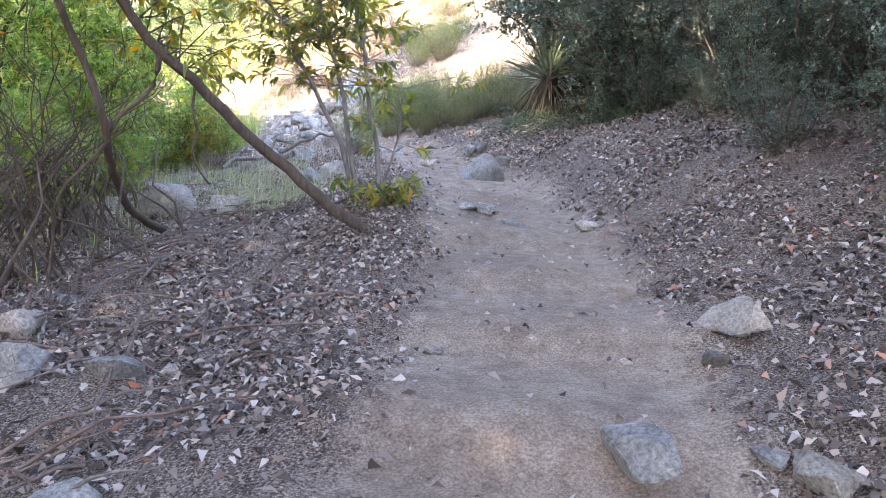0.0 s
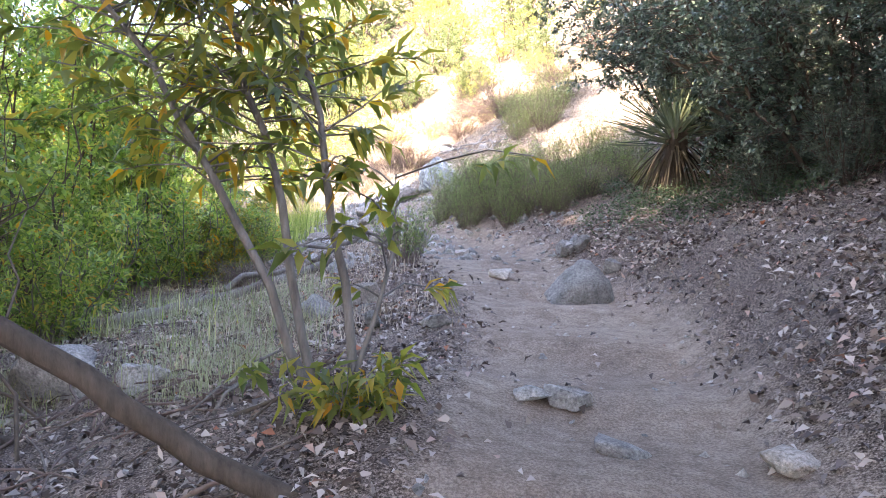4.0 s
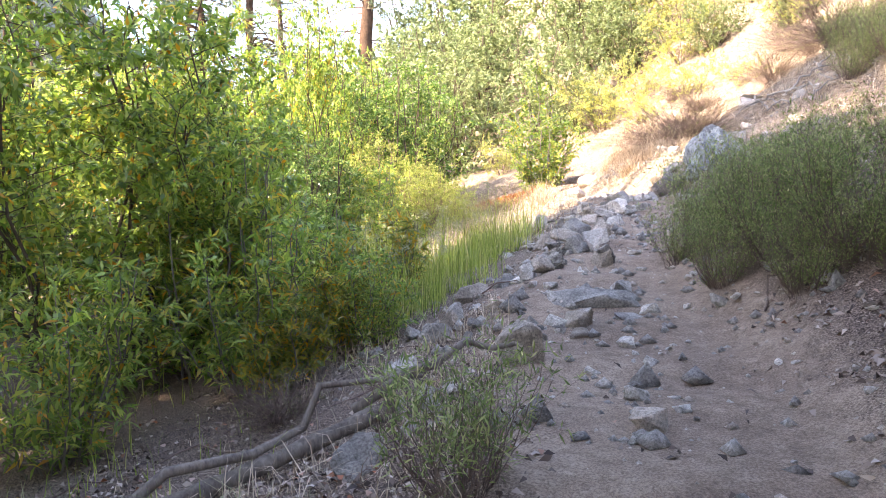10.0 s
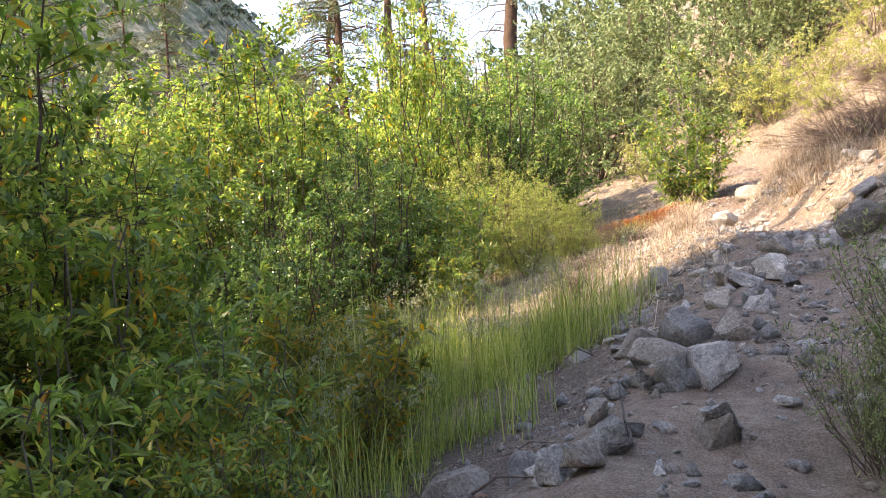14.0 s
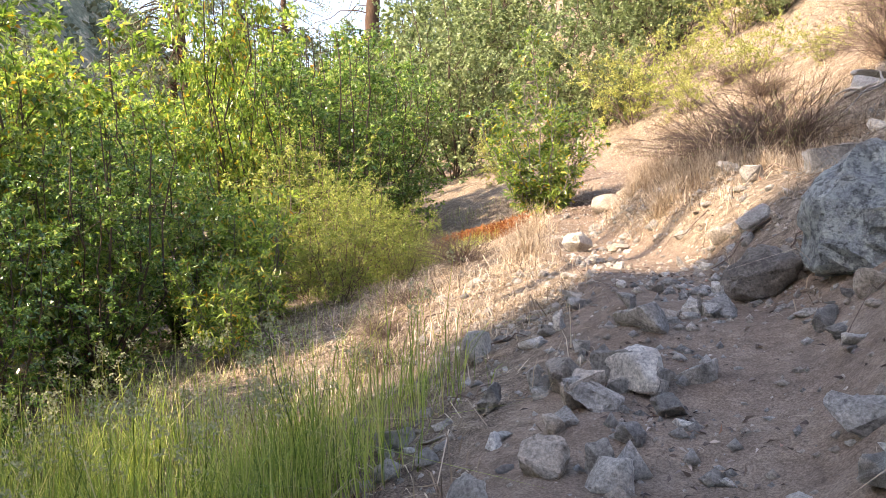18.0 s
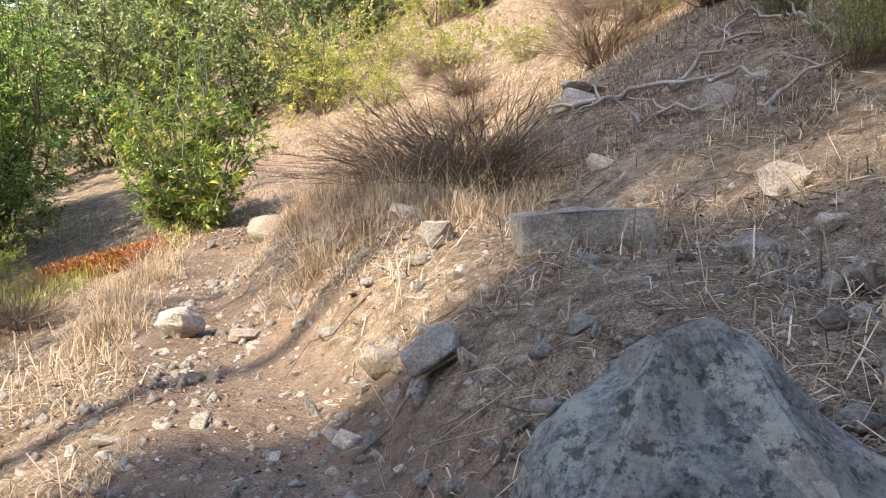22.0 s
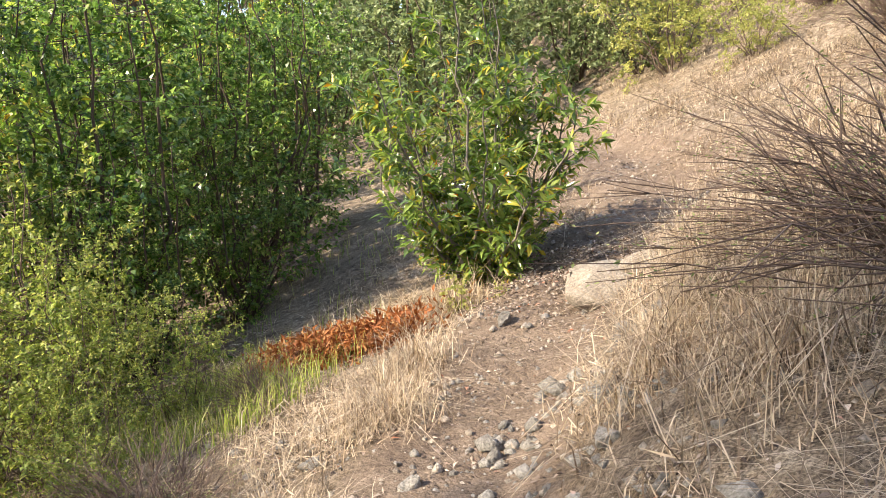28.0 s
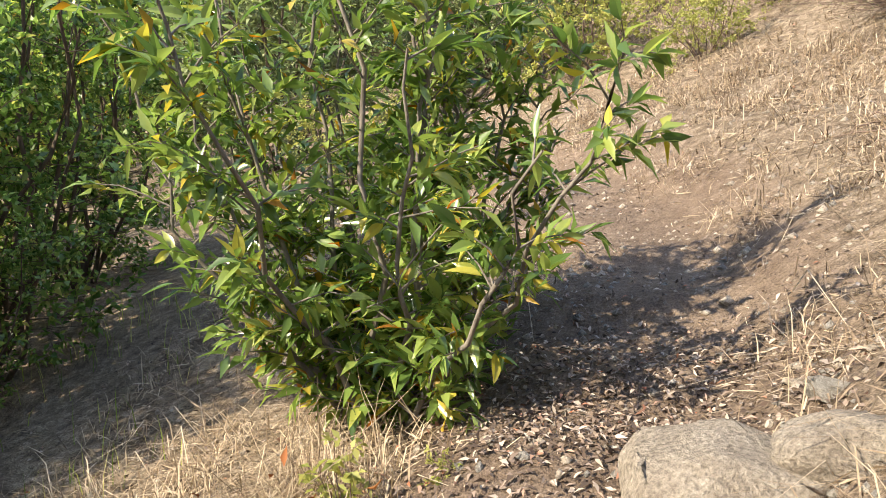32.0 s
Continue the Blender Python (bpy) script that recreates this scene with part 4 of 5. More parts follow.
# ---- sage, yucca and low cover on the shaded bank ----
SAGES = []
for k in range(2):
    limbs, lv, lf = plant(rng, 1.0, 0.85, 60, 480, 0.26, 13, 0.044, 0.0105, low=0.08, stem_r=0.006, erect=1.3, droop=0.0, taper=0.7, simple=True)
    SAGES.append(shrub("sagebrush", "grey-green feathery sagebrush mound with dry stems", "shrub", (0, 0, 0), limbs, lv, lf, DRY_TWIG, SAGE_LEAF, "sagebrush beside the trail", sides=3))
SAGES[0].matrix_basis = put(-0.75, 13.75, -0.03, 0, 0.78)
SAGES[1].matrix_basis = put(-0.2, 13.3, -0.03, 50, 0.85)
for k, x, y, turn, size in [(0, 0.45, 13.2, 90, 0.82), (1, 0.1, 14.2, 200, 0.88), (0, -0.7, 14.6, 20, 0.82), (1, -1.3, 14.3, 130, 0.62), (0, 0.9, 14.1, 300, 0.85), (1, -0.6, 15.3, 260, 0.75), (0, 1.1, 13.2, 10, 0.7), (1, -1.1, 15.9, 33, 0.55), (0, 0.6, 15.0, 70, 0.85), (1, -1.1, 13.65, 5, 0.6), (0, -0.5, 13.15, 100, 0.72), (1, 0.05, 12.95, 190, 0.68), (0, -0.9, 14.1, 240, 0.9), (1, -1.5, 14.82, 150, 0.84), (0, -1.66, 14.55, 60, 0.7), (0, -1.25, 15.15, 310, 0.8)]:
    copy_of(SAGES[k], x, y, turn, size)
limbs, lv, lf = plant(rng, 0.5, 0.5, 60, 260, 0.2, 9, 0.05, 0.008, low=0.2, stem_r=0.004, erect=1.2, droop=0.0, taper=0.7, simple=True)
shrub("small_bush", "small dry green bush at the trail edge", "shrub", (-1.25, 10.35, g1(-1.25, 10.35)), limbs, lv, lf, DRY_TWIG, SAGE_LEAF, sides=3)

yucca = thing("yucca", "spiky grey-green yucca rosette above a skirt of dead leaves", "plant", (1.4, 12.3, g1(1.4, 12.3) + 0.1))
for dead in (0, 1):
    L = 0.8
    u = np.linspace(0, 1, 6)
    w = 0.017 * np.array([0.9, 1.0, 0.9, 0.7, 0.4, 0.03])
    zz = (-0.5 * u ** 2 * 0.35 if dead else -0.02 * u)
    vs = np.vstack([np.stack([u * L, w, zz + 0.004], 1), np.stack([u * L, -w, zz + 0.004], 1), np.stack([u * L, 0 * u, zz - 0.006], 1)])
    fs = []
    for i in range(5):
        fs += [(i, i + 1, 12 + i + 1, 12 + i), (12 + i, 12 + i + 1, 6 + i + 1, 6 + i)]
    first = None
    for k in range(170 if not dead else 129):
        a = k * 137.5 + rng.uniform(-8, 8)
        el = rng.uniform(0, 85) ** 1.0 if not dead else -rng.uniform(25, 84)
        if first is None:
            first = link_mesh("leaf" if not dead else "dead_leaf", vs, fs, YUCCA_LEAF if not dead else YUCCA_DEAD, yucca)
            ob = first
        else:
            ob = new("leaf" if not dead else "dead_leaf", first.data)
            ob.parent = yucca
        ob.matrix_basis = pose(0, 0, 0.52 + rng.uniform(-0.1, 0.1), 0, -el, a) @ Matrix.Scale(rng.uniform(0.75, 1.05), 4)
q = curve((0, 0, -0.2), (0.02, 0, 0.6), (0, 0, 0), rng)
v, f = tubes([(q, np.linspace(0.16, 0.12, 7))], 10)
link_mesh("trunk", v, f, BARK_BROWN, yucca, smooth=True)

# ---- oaks over the shaded bank ----
OAKS = []
for k in range(2):
    limbs, lv, lf = plant(rng, 4.2, 2.6, 14, 640, 1.25, 19, 0.078, 0.046, low=0.02, stem_r=0.05, droop=0.1, erect=0.05, simple=True, taper=0.8, bunch=4)
    OAKS.append(shrub("oak_tree", "low dense dark green live oak leaning over the bank", "tree", (0, 0, 0), limbs, lv, lf, BARK_BROWN, OAK_LEAF, "oaks on the bank", parts=("trunk", "crown")))
limbs, lv, lf = plant(rng, 4.6, 3.4, 11, 440, 1.2, 17, 0.09, 0.06, low=0.45, stem_r=0.07, droop=0.2, erect=-0.05, simple=True, taper=0.9, bunch=2)
HIGH_OAK = shrub("oak_tree", "spreading live oak hanging its branches over the yucca", "tree", (0, 0, 0), limbs, lv, lf, BARK_GREY, OAK_LEAF, "oaks on the bank", parts=("trunk", "crown"))
HIGH_OAK.matrix_basis = put(3.7, 11.0, -0.05, 0, 0.95)
limbs, lv, lf = plant(rng, 2.5, 2.2, 12, 600, 0.9, 24, 0.06, 0.038, lean=(-0.42, 0.0), low=0.08, stem_r=0.035, droop=0.15, erect=-0.08, simple=True, taper=0.9, bunch=3)
LOW_OAK = shrub("oak_tree", "low live oak sweeping its dark branches over the yucca", "tree", (0, 0, 0), limbs, lv, lf, BARK_BROWN, OAK_LEAF, "oaks on the bank", parts=("trunk", "crown"))
LOW_OAK.matrix_basis = put(2.75, 11.3, -0.05, 0, 0.95)
copy_of(LOW_OAK, 2.9, 12.9, -15, 1.0)
copy_of(LOW_OAK, 2.3, 13.4, 5, 0.95)
copy_of(LOW_OAK, 2.6, 10.4, 20, 0.8)
copy_of(LOW_OAK, 3.0, 14.2, 10, 0.9)
copy_of(LOW_OAK, 3.6, 9.9, 30, 0.9)
# oaks added out of view, behind the start, to throw shade on the trail
limbs, lv, lf = plant(np.random.default_rng(58), 4.6, 2.8, 5, 520, 0.5, 30, 0.05, 0.034, low=0.5, stem_r=0.045, droop=0.0, erect=0.15, simple=True, taper=0.9, bunch=2)
SHADE_OAK = shrub("oak_tree", "unseen live oak added to shade the start of the trail", "tree", (0, 0, 0), limbs, lv, lf, BARK_GREY, OAK_LEAF, "oaks on the bank", parts=("trunk", "crown"))
SHADE_OAK.matrix_basis = put(-6.8, -8.0, -0.05, 10, 2.5)
for x, y, turn, size in [(-1.6, -9.5, 200, 2.5), (-7.1, -5.2, 310, 2.0), (-3.3, -5.2, 70, 2.1), (-2.0, -3.0, 150, 1.9), (-4.2, -1.9, 20, 2.0), (-7.1, -0.8, 95, 2.2), (-5.2, -3.4, 265, 2.7), (-3.5, -3.6, 120, 1.8)]:
    copy_of(SHADE_OAK, x, y, turn, size, "unseen live oak added to shade the start of the trail")
copy_of(HIGH_OAK, 3.9, 8.2, 130, 1.0)
copy_of(HIGH_OAK, 4.2, 13.6, 230, 1.1)
OAKS[0].matrix_basis = put(4.6, 8.6, -0.05, 0, 1.0)
OAKS[1].matrix_basis = put(4.5, 5.4, -0.05, 70, 0.95)
for k, x, y, turn, size in [(1, 3.5, 7.4, 12, 0.55), (0, 3.4, 9.6, 222, 0.5), (1, 2.7, 14.6, 33, 0.55), (0, 2.7, 12.2, 90, 0.4), (1, 2.6, 11.3, 140, 0.32), (0, 2.35, 13.3, 10, 0.4), (1, 3.3, 5.2, 82, 0.45), (0, 3.0, 6.4, 182, 0.38), (1, 2.9, 8.4, 282, 0.38), (0, 4.0, 3.4, 282, 0.6), (0, 4.6, 11.6, 120, 1.0), (1, 7.2, 12.0, 40, 1.4), (1, 7.0, 6.5, 280, 1.4), (0, 4.8, 2.2, 310, 1.1), (1, 5.5, -1.5, 10, 1.3), (0, 6.0, 14.6, 160, 1.1), (0, 2.35, 5.7, 40, 0.17), (1, 2.7, 6.7, 140, 0.22), (0, 2.5, 7.9, 240, 0.2), (1, 2.25, 9.2, 320, 0.19), (0, 2.9, 4.6, 10, 0.24), (1, 2.0, 10.6, 80, 0.16), (0, 3.1, 3.6, 170, 0.28), (0, 2.7, 7.3, 100, 0.33), (1, 3.1, 5.9, 200, 0.36)]:
    copy_of(OAKS[k], x, y, turn, size)

# ---- the creek side: low willow shoots, grass, bank shrubs ----
SHOOTS = []
for k in range(2):
    limbs, lv, lf = plant(rng, 1.5, 1.0, 14, 210, 0.42, 13, 0.11, 0.026, low=0.05, stem_r=0.012, droop=0.2, simple=True)
    SHOOTS.append(shrub("willow_shoots", "leafy green willow shoots crowding the creek bank", "shrub", (0, 0, 0), limbs, lv, lf, BARK_GREY, WILLOW_LEAF, "willow shoots"))
SHOOTS[0].matrix_basis = put(-4.5, 12.3, -0.05, 0, 1.0)
SHOOTS[1].matrix_basis = put(-4.9, 13.3, -0.05, 70, 1.0)
for k, x, y, turn, size in [(0, -4.9, 10.9, 50, 1.0), (1, -6.6, 14.2, 120, 1.2), (1, -8.4, 19.2, 300, 0.8), (1, -3.9, 13.2, 10, 0.6), (0, -5.8, 12.8, 20, 1.5), (1, -3.9, 8.9, 20, 0.8),
                          (0, -9.8, 20.3, 80, 1.3), (1, -7.2, 13.6, 77, 1.5), (1, -9.8, 18.4, 177, 1.3), (0, -10.6, 20.9, 277, 1.3), (0, -4.4, 7.3, 0, 0.9), (1, -3.7, 7.6, 160, 0.6)]:
    copy_of(SHOOTS[k], x, y, turn, size)
limbs, lv, lf = plant(rng, 1.5, 0.9, 12, 170, 0.45, 13, 0.125, 0.036, low=0.05, stem_r=0.012, droop=0.25)
bay = shrub("bay_shrub", "dark green long-leaved shrub with a few orange leaves", "shrub", (0, 0, 0), limbs, lv, lf, BARK_GREY, SHADE_LEAF, "dark shrubs above the creek")
bay.matrix_basis = put(-4.7, 14.3, -0.05, 0, 0.8)
for x, y, turn, size in [(-5.6, 14.9, 120, 0.85), (-4.2, 13.3, 240, 0.75), (-4.0, 12.2, 60, 0.8), (-6.6, 15.3, 20, 0.9)]:
    copy_of(bay, x, y, turn, size)
limbs, lv, lf = plant(rng, 2.6, 1.2, 16, 520, 0.85, 18, 0.05, 0.026, low=0.0, stem_r=0.015, simple=True, bunch=4, taper=0.75, erect=0.15)
BANKS = [shrub("bank_shrub", "yellow-green small-leaved shrub at the foot of the bank", "shrub", (0, 0, 0), limbs, lv, lf, DRY_TWIG, BANK_LEAF, "shrubs at the foot of the bank")]
BANKS[0].matrix_basis = put(-12.1, 23.8, -0.05, 0, 1.1)
for x, y, turn, size in [(-11.2, 23.0, 100, 0.95), (-9.8, 22.6, 30, 0.65), (-11.1, 24.2, 210, 0.62), (-10.2, 23.4, 300, 0.58), (-9.2, 21.7, 250, 0.5), (-9.9, 24.3, 150, 0.42), (-9.3, 23.2, 60, 0.36), (-10.2, 21.2, 15, 0.55)]:
    copy_of(BANKS[0], x, y, turn, size)

rng = np.random.default_rng(33)
limbs, lv, lf = plant(rng, 5.0, 2.1, 16, 690, 1.05, 18, 0.095, 0.05, low=0.0, stem_r=0.035, simple=True, bunch=4, taper=0.75, erect=0.15)
alder = shrub("alder_tree", "dense dark green glossy-leaved tree in the creek bed", "tree", (0, 0, 0), limbs, lv, lf, BARK_BROWN, DEEP_LEAF, "dark trees in the creek bed", parts=("trunk", "crown"))
alder.matrix_basis = put(-13.3, 25.6, -0.05, 0, 0.95)
# the last three are out of view, added to shade the lower thicket
for x, y, turn, size in [(-13.5, 27.6, 100, 0.95), (-14.8, 29.6, 200, 0.95), (-12.4, 25.4, 10, 0.55), (-8.0, 16.4, 200, 0.5), (-7.1, 15.3, 100, 0.42), (-9.9, 16.6, 30, 0.6), (-11.2, 19.4, 130, 0.7), (-12.6, 26.9, 300, 0.5), (-10.9, 20.4, 250, 0.55), (-9.5, 18.4, 50, 0.6), (-15.4, 27.4, 45, 1.1), (-12.2, 11.4, 20, 1.5), (-12.7, 12.4, 160, 1.2), (-13.2, 9.6, 250, 1.5)]:
    copy_of(alder, x, y, turn, size)

# slim overgrown alder, added off to the side for shadow streaks across the trail
copy_thing(alder, put(-12.9, 14.6, -0.05, 10, 2.2) @ Matrix.Diagonal((0.4, 0.4, 1, 1)))

# ---- distant trees and shrubs up the valley ----
for k, x, y, turn, size, lab in [(2, -17.6, 27.0, 0, 1.1, ""), (2, -20.5, 32.0, 90, 1.1, ""), (2, -17.8, 22.0, 180, 0.95, ""), (2, -20.6, 29.0, 30, 1.1, ""), (2, -24, 36, 10, 1.2, ""), (2, -22, 20, 60, 1.0, ""), (2, -21, 15.5, 90, 0.9, ""), (2, -26, 39, 5, 1.0, ""), (2, -31, 38, 50, 1.4, "")]:
    copy_of(WILLOWS[k], x, y, turn, size)
GREYS = []
limbs, lv, lf = plant(rng, 5.0, 2.7, 13, 620, 1.5, 17, 0.14, 0.085, low=0.0, stem_r=0.04, simple=True, taper=0.75, bunch=4, erect=0.05)
GREYS.append(shrub("hill_oak", "rounded grey-green oak on the sunlit slope", "tree", (0, 0, 0), limbs, lv, lf, BARK_BROWN, GREY_LEAF, "oaks up the valley", parts=("trunk", "crown")))
GREYS[0].matrix_basis = put(-17.7, 36.6, -0.1, 0, 1.1)
for x, y, turn, size in [(-21.5, 42.5, 40, 1.25), (-15.2, 40.2, 90, 1.0), (-26, 46, 180, 1.4), (-31, 49, 10, 1.4), (-36, 50, 60, 1.6), (-12.5, 43.5, 200, 0.8), (-23, 47.5, 20, 1.3), (-40, 46, 90, 1.6), (-29, 43, 70, 1.1), (-3.0, 45, 30, 0.8), (-18, 50, 15, 1.2), (-15.4, 46.5, 50, 1.1), (-14.0, 53, 10, 1.3), (-7.0, 44.0, 130, 0.6), (-9.5, 55, 130, 1.3), (-27.5, 55, 30, 1.7), (-35, 62, 0, 1.9), (-46, 38, 0, 1.8), (-44, 28, 40, 1.8), (-38, 18, 90, 1.8), (-36, 8, 130, 1.7), (-30, 0, 0, 1.7), (-4.8, 38.6, 75, 0.4), (-1.6, 37.4, 10, 0.45), (-8.0, 41.0, 190, 0.5), (-12.6, 38.4, 280, 0.55)]:
    copy_of(GREYS[0], x, y, turn, size)
limbs, lv, lf = plant(rng, 2.2, 1.9, 14, 360, 0.9, 16, 0.08, 0.04, low=0.0, stem_r=0.018, simple=True, bunch=4, taper=0.75, erect=0.1)
YEL = shrub("yellow_shrub", "rounded yellow-green shrub on the dry hillside", "shrub", (0, 0, 0), limbs, lv, lf, DRY_TWIG, YELLOW_LEAF, "shrubs on the hillside")
YEL.matrix_basis = put(-11.3, 37.2, -0.05, 0, 1.15)
for x, y, turn, size in [(-9.4, 41.5, 40, 1.0), (-4.6, 38.5, 100, 0.8), (-13.8, 33.6, 70, 0.55), (-1.2, 34.5, 0, 0.6), (-6.5, 47, 10, 1.2), (1.5, 41, 200, 1.1), (-10.4, 45.5, 20, 1.2), (-10.6, 39.5, 120, 0.7), (-7.5, 36.0, 220, 0.6), (-13.8, 48, 80, 1.5), (-3.5, 41.5, 150, 1.2), (-8.5, 50, 10, 1.6), (3.5, 46, 60, 1.5), (-5.4, 34.2, 250, 0.4), (-9.0, 35.2, 15, 0.5), (-2.4, 31.0, 125, 0.35)]:
    copy_of(YEL, x, y, turn, size)

# ---- tall pines ----
def pine(x, y, height, seed, r0, bare=0.32, wide=1.0, label="tall dark-barked pine with drooping needles up the valley"):
    g = np.random.default_rng(seed)
    ob = thing("pine_tree", label, "tree", (x, y, g1(x, y) - 0.1), "pines up the valley")
    trunk = curve((0, 0, 0), (g.normal(0, 0.5), g.normal(0, 0.5), height), (0, 0, 0), g, 10, 0.004)
    tv, tf = tubes([(trunk, np.linspace(r0, r0 * 0.2, 10))], 12)
    link_mesh("trunk", tv, tf, BARK_PINE, ob, smooth=True)
    lines, bs, ws = [], [], []
    for k in range(80 if bare < 0.5 else 70):
        h = height * g.uniform(bare, 1.0)
        a, l = g.uniform(0, 6.28), ((height - h) * 0.22 + g.uniform(0.8, 2.2)) * wide
        s = np.array([trunk[:, i][min(9, int(h / height * 9))] for i in (0, 1)] + [h])
        e = s + np.array([np.cos(a) * l, np.sin(a) * l, -0.25 * l])
        q = curve(s, e, (0, 0, 0.15 * l), g, 6, 0.03)
        lines.append((q, np.linspace(0.06, 0.015, 6)))
        n = 110
        u = g.uniform(0.3, 1.0, n)
        bs.append(s + (e - s) * u[:, None] + g.normal(0, 0.16, (n, 3)))
        ws.append(unit(g.normal(0, 1, (n, 3)) + np.array([0, 0, -0.5])))
    bv, bf = tubes(lines, 5)
    link_mesh("branch", bv, bf, BARK_PINE, ob, smooth=True)
    bs, ws = np.vstack(bs), np.vstack(ws)
    v, f = leaves(bs, ws, unit(g.normal(0, 1, ws.shape)), g.uniform(0.25, 0.5, len(bs)), g.uniform(0.04, 0.08, len(bs)), 0.2, 0.2, True)
    link_mesh("needles", v, f, PINE_LEAF, ob)
    return ob


for k, (x, y, h, r) in enumerate([(-39.4, 41.6, 21, 0.36), (-40.2, 47.0, 24, 0.42), (-38.1, 56.0, 27, 0.7), (-32.3, 63.9, 28, 0.72), (-70.6, 41.0, 21, 0.3), (-77, 38, 24, 0.3), (-64.6, 42.2, 19, 0.28), (-50.6, 60.2, 25, 0.4), (-44.5, 44.0, 20, 0.3)]):
    pine(x, y, h, 100 + k, r)

# pines added out of view; their high crowns only shade the trail and slope
for k, (x, y, h, bare, wide) in enumerate([(-10.2, -0.6, 17.5, 0.78, 0.8), (-10.9, 2.2, 18, 0.8, 0.45), (-10.8, 3.8, 19.3, 0.8, 0.85), (-11.2, 5.0, 18.6, 0.8, 0.8), (-11.9, 4.7, 19.2, 0.8, 0.8),
                                        (-14.2, 6.2, 26, 0.8, 1.15), (-12.8, 5.6, 26, 0.82, 1.1), (-6.8, 3.0, 18, 0.66, 0.85)]):
    pine(x, y, h, 140 + k, 0.2, bare, wide, "unseen high-crowned pine added to shade the trail and slope")


# ---- bare brush on the slope ----
BRUSH = []
for k in range(2):
    lines, bs, ws = [], [], []
    for s in range(190):
        a, l = rng.uniform(0, 6.28), rng.uniform(0.7, 1.5)
        el = rng.uniform(0.15, 1.25)
        e = np.array([np.cos(a) * np.cos(el) * l, np.sin(a) * np.cos(el) * l, np.sin(el) * l])
        q = curve((rng.normal(0, 0.08), rng.normal(0, 0.08), -0.03), e, (0, 0, 0.12), rng, 6, 0.03)
        lines.append((q, np.linspace(0.008, 0.0028, 6)))
        for j in range(4):
            i = rng.integers(2, 5)
            d = unit((q[i + 1] - q[i])[None] + rng.normal(0, 0.06, (1, 3)))[0] * rng.uniform(0.2, 0.55)
            lines.append((curve(q[i], q[i] + d, (0, 0, 0.02), rng, 2, 0.04), np.linspace(0.0036, 0.0018, 2)))
            if s % 3 == 0:
                n = 10
                bs.append(q[i] + d * rng.uniform(0.3, 1, (n, 1)) + rng.normal(0, 0.01, (n, 3)))
                ws.append(rng.normal(0, 1, (n, 3)))
    bs, ws = np.vstack(bs), np.vstack(ws)
    lv, lf = leaves(bs, ws, rng.normal(0, 1, ws.shape), rng.uniform(0.012, 0.03, len(bs)), rng.uniform(0.005, 0.01, len(bs)), 0.1, 0.0, True)
    BRUSH.append(shrub("bare_bush", "spreading leafless brown bush with fine radiating twigs", "shrub", (0, 0, 0), lines, lv, lf, DRY_TWIG, SAGE_LEAF, "bare bushes on the slope", sides=2))
BRUSH[0].matrix_basis = put(-4.25, 24.2, -0.03, 0, 1.1) @ Matrix.Diagonal((1.1, 1.1, 0.66, 1))
BRUSH[1].matrix_basis = put(-4.95, 24.7, -0.03, 60, 1.0) @ Matrix.Diagonal((1.1, 1.1, 0.62, 1))
copy_thing(BRUSH[1], put(-3.95, 24.0, -0.03, 20, 1.0) @ Matrix.Diagonal((0.4, 0.4, 0.95, 1)))
for k, x, y, turn, size in [(0, -5.9, 18.7, 30, 0.3), (1, -6.7, 19.7, 120, 0.36), (1, -7.4, 20.9, 310, 0.36), (0, -8.1, 23.0, 80, 0.5), (0, -3.4, 11.6, 10, 0.35), (1, -9.3, 24.6, 10, 0.45)]:
    copy_of(BRUSH[k], x, y, turn, size, "low tangle of dead brown brush")
for k, x, y, turn, size in [(0, -1.9, 27.2, 100, 1.2), (1, -2.8, 31.5, 200, 1.2), (1, -0.4, 29.5, 20, 1.1), (0, -6.6, 33.5, 10, 0.8), (1, 0.9, 33.5, 70, 1.3), (0, -3.4, 28.4, 130, 0.9), (1, -5.6, 29.8, 220, 0.8), (0, -4.2, 35.5, 20, 1.1), (1, -8.2, 36.5, 300, 0.9)]:
    copy_of(BRUSH[k], x, y, turn, size)
for k, x, y, turn, size in [(0, -1.25, 23.3, 40, 0.95), (1, -0.9, 24.0, 140, 1.3), (1, -0.5, 23.0, 14, 1.2), (0, -0.3, 24.6, 20, 1.5), (1, -1.5, 25.2, 80, 1.0)]:
    copy_of(SAGES[k], x, y, turn, size, "dark green brush standing in shade on the slope")

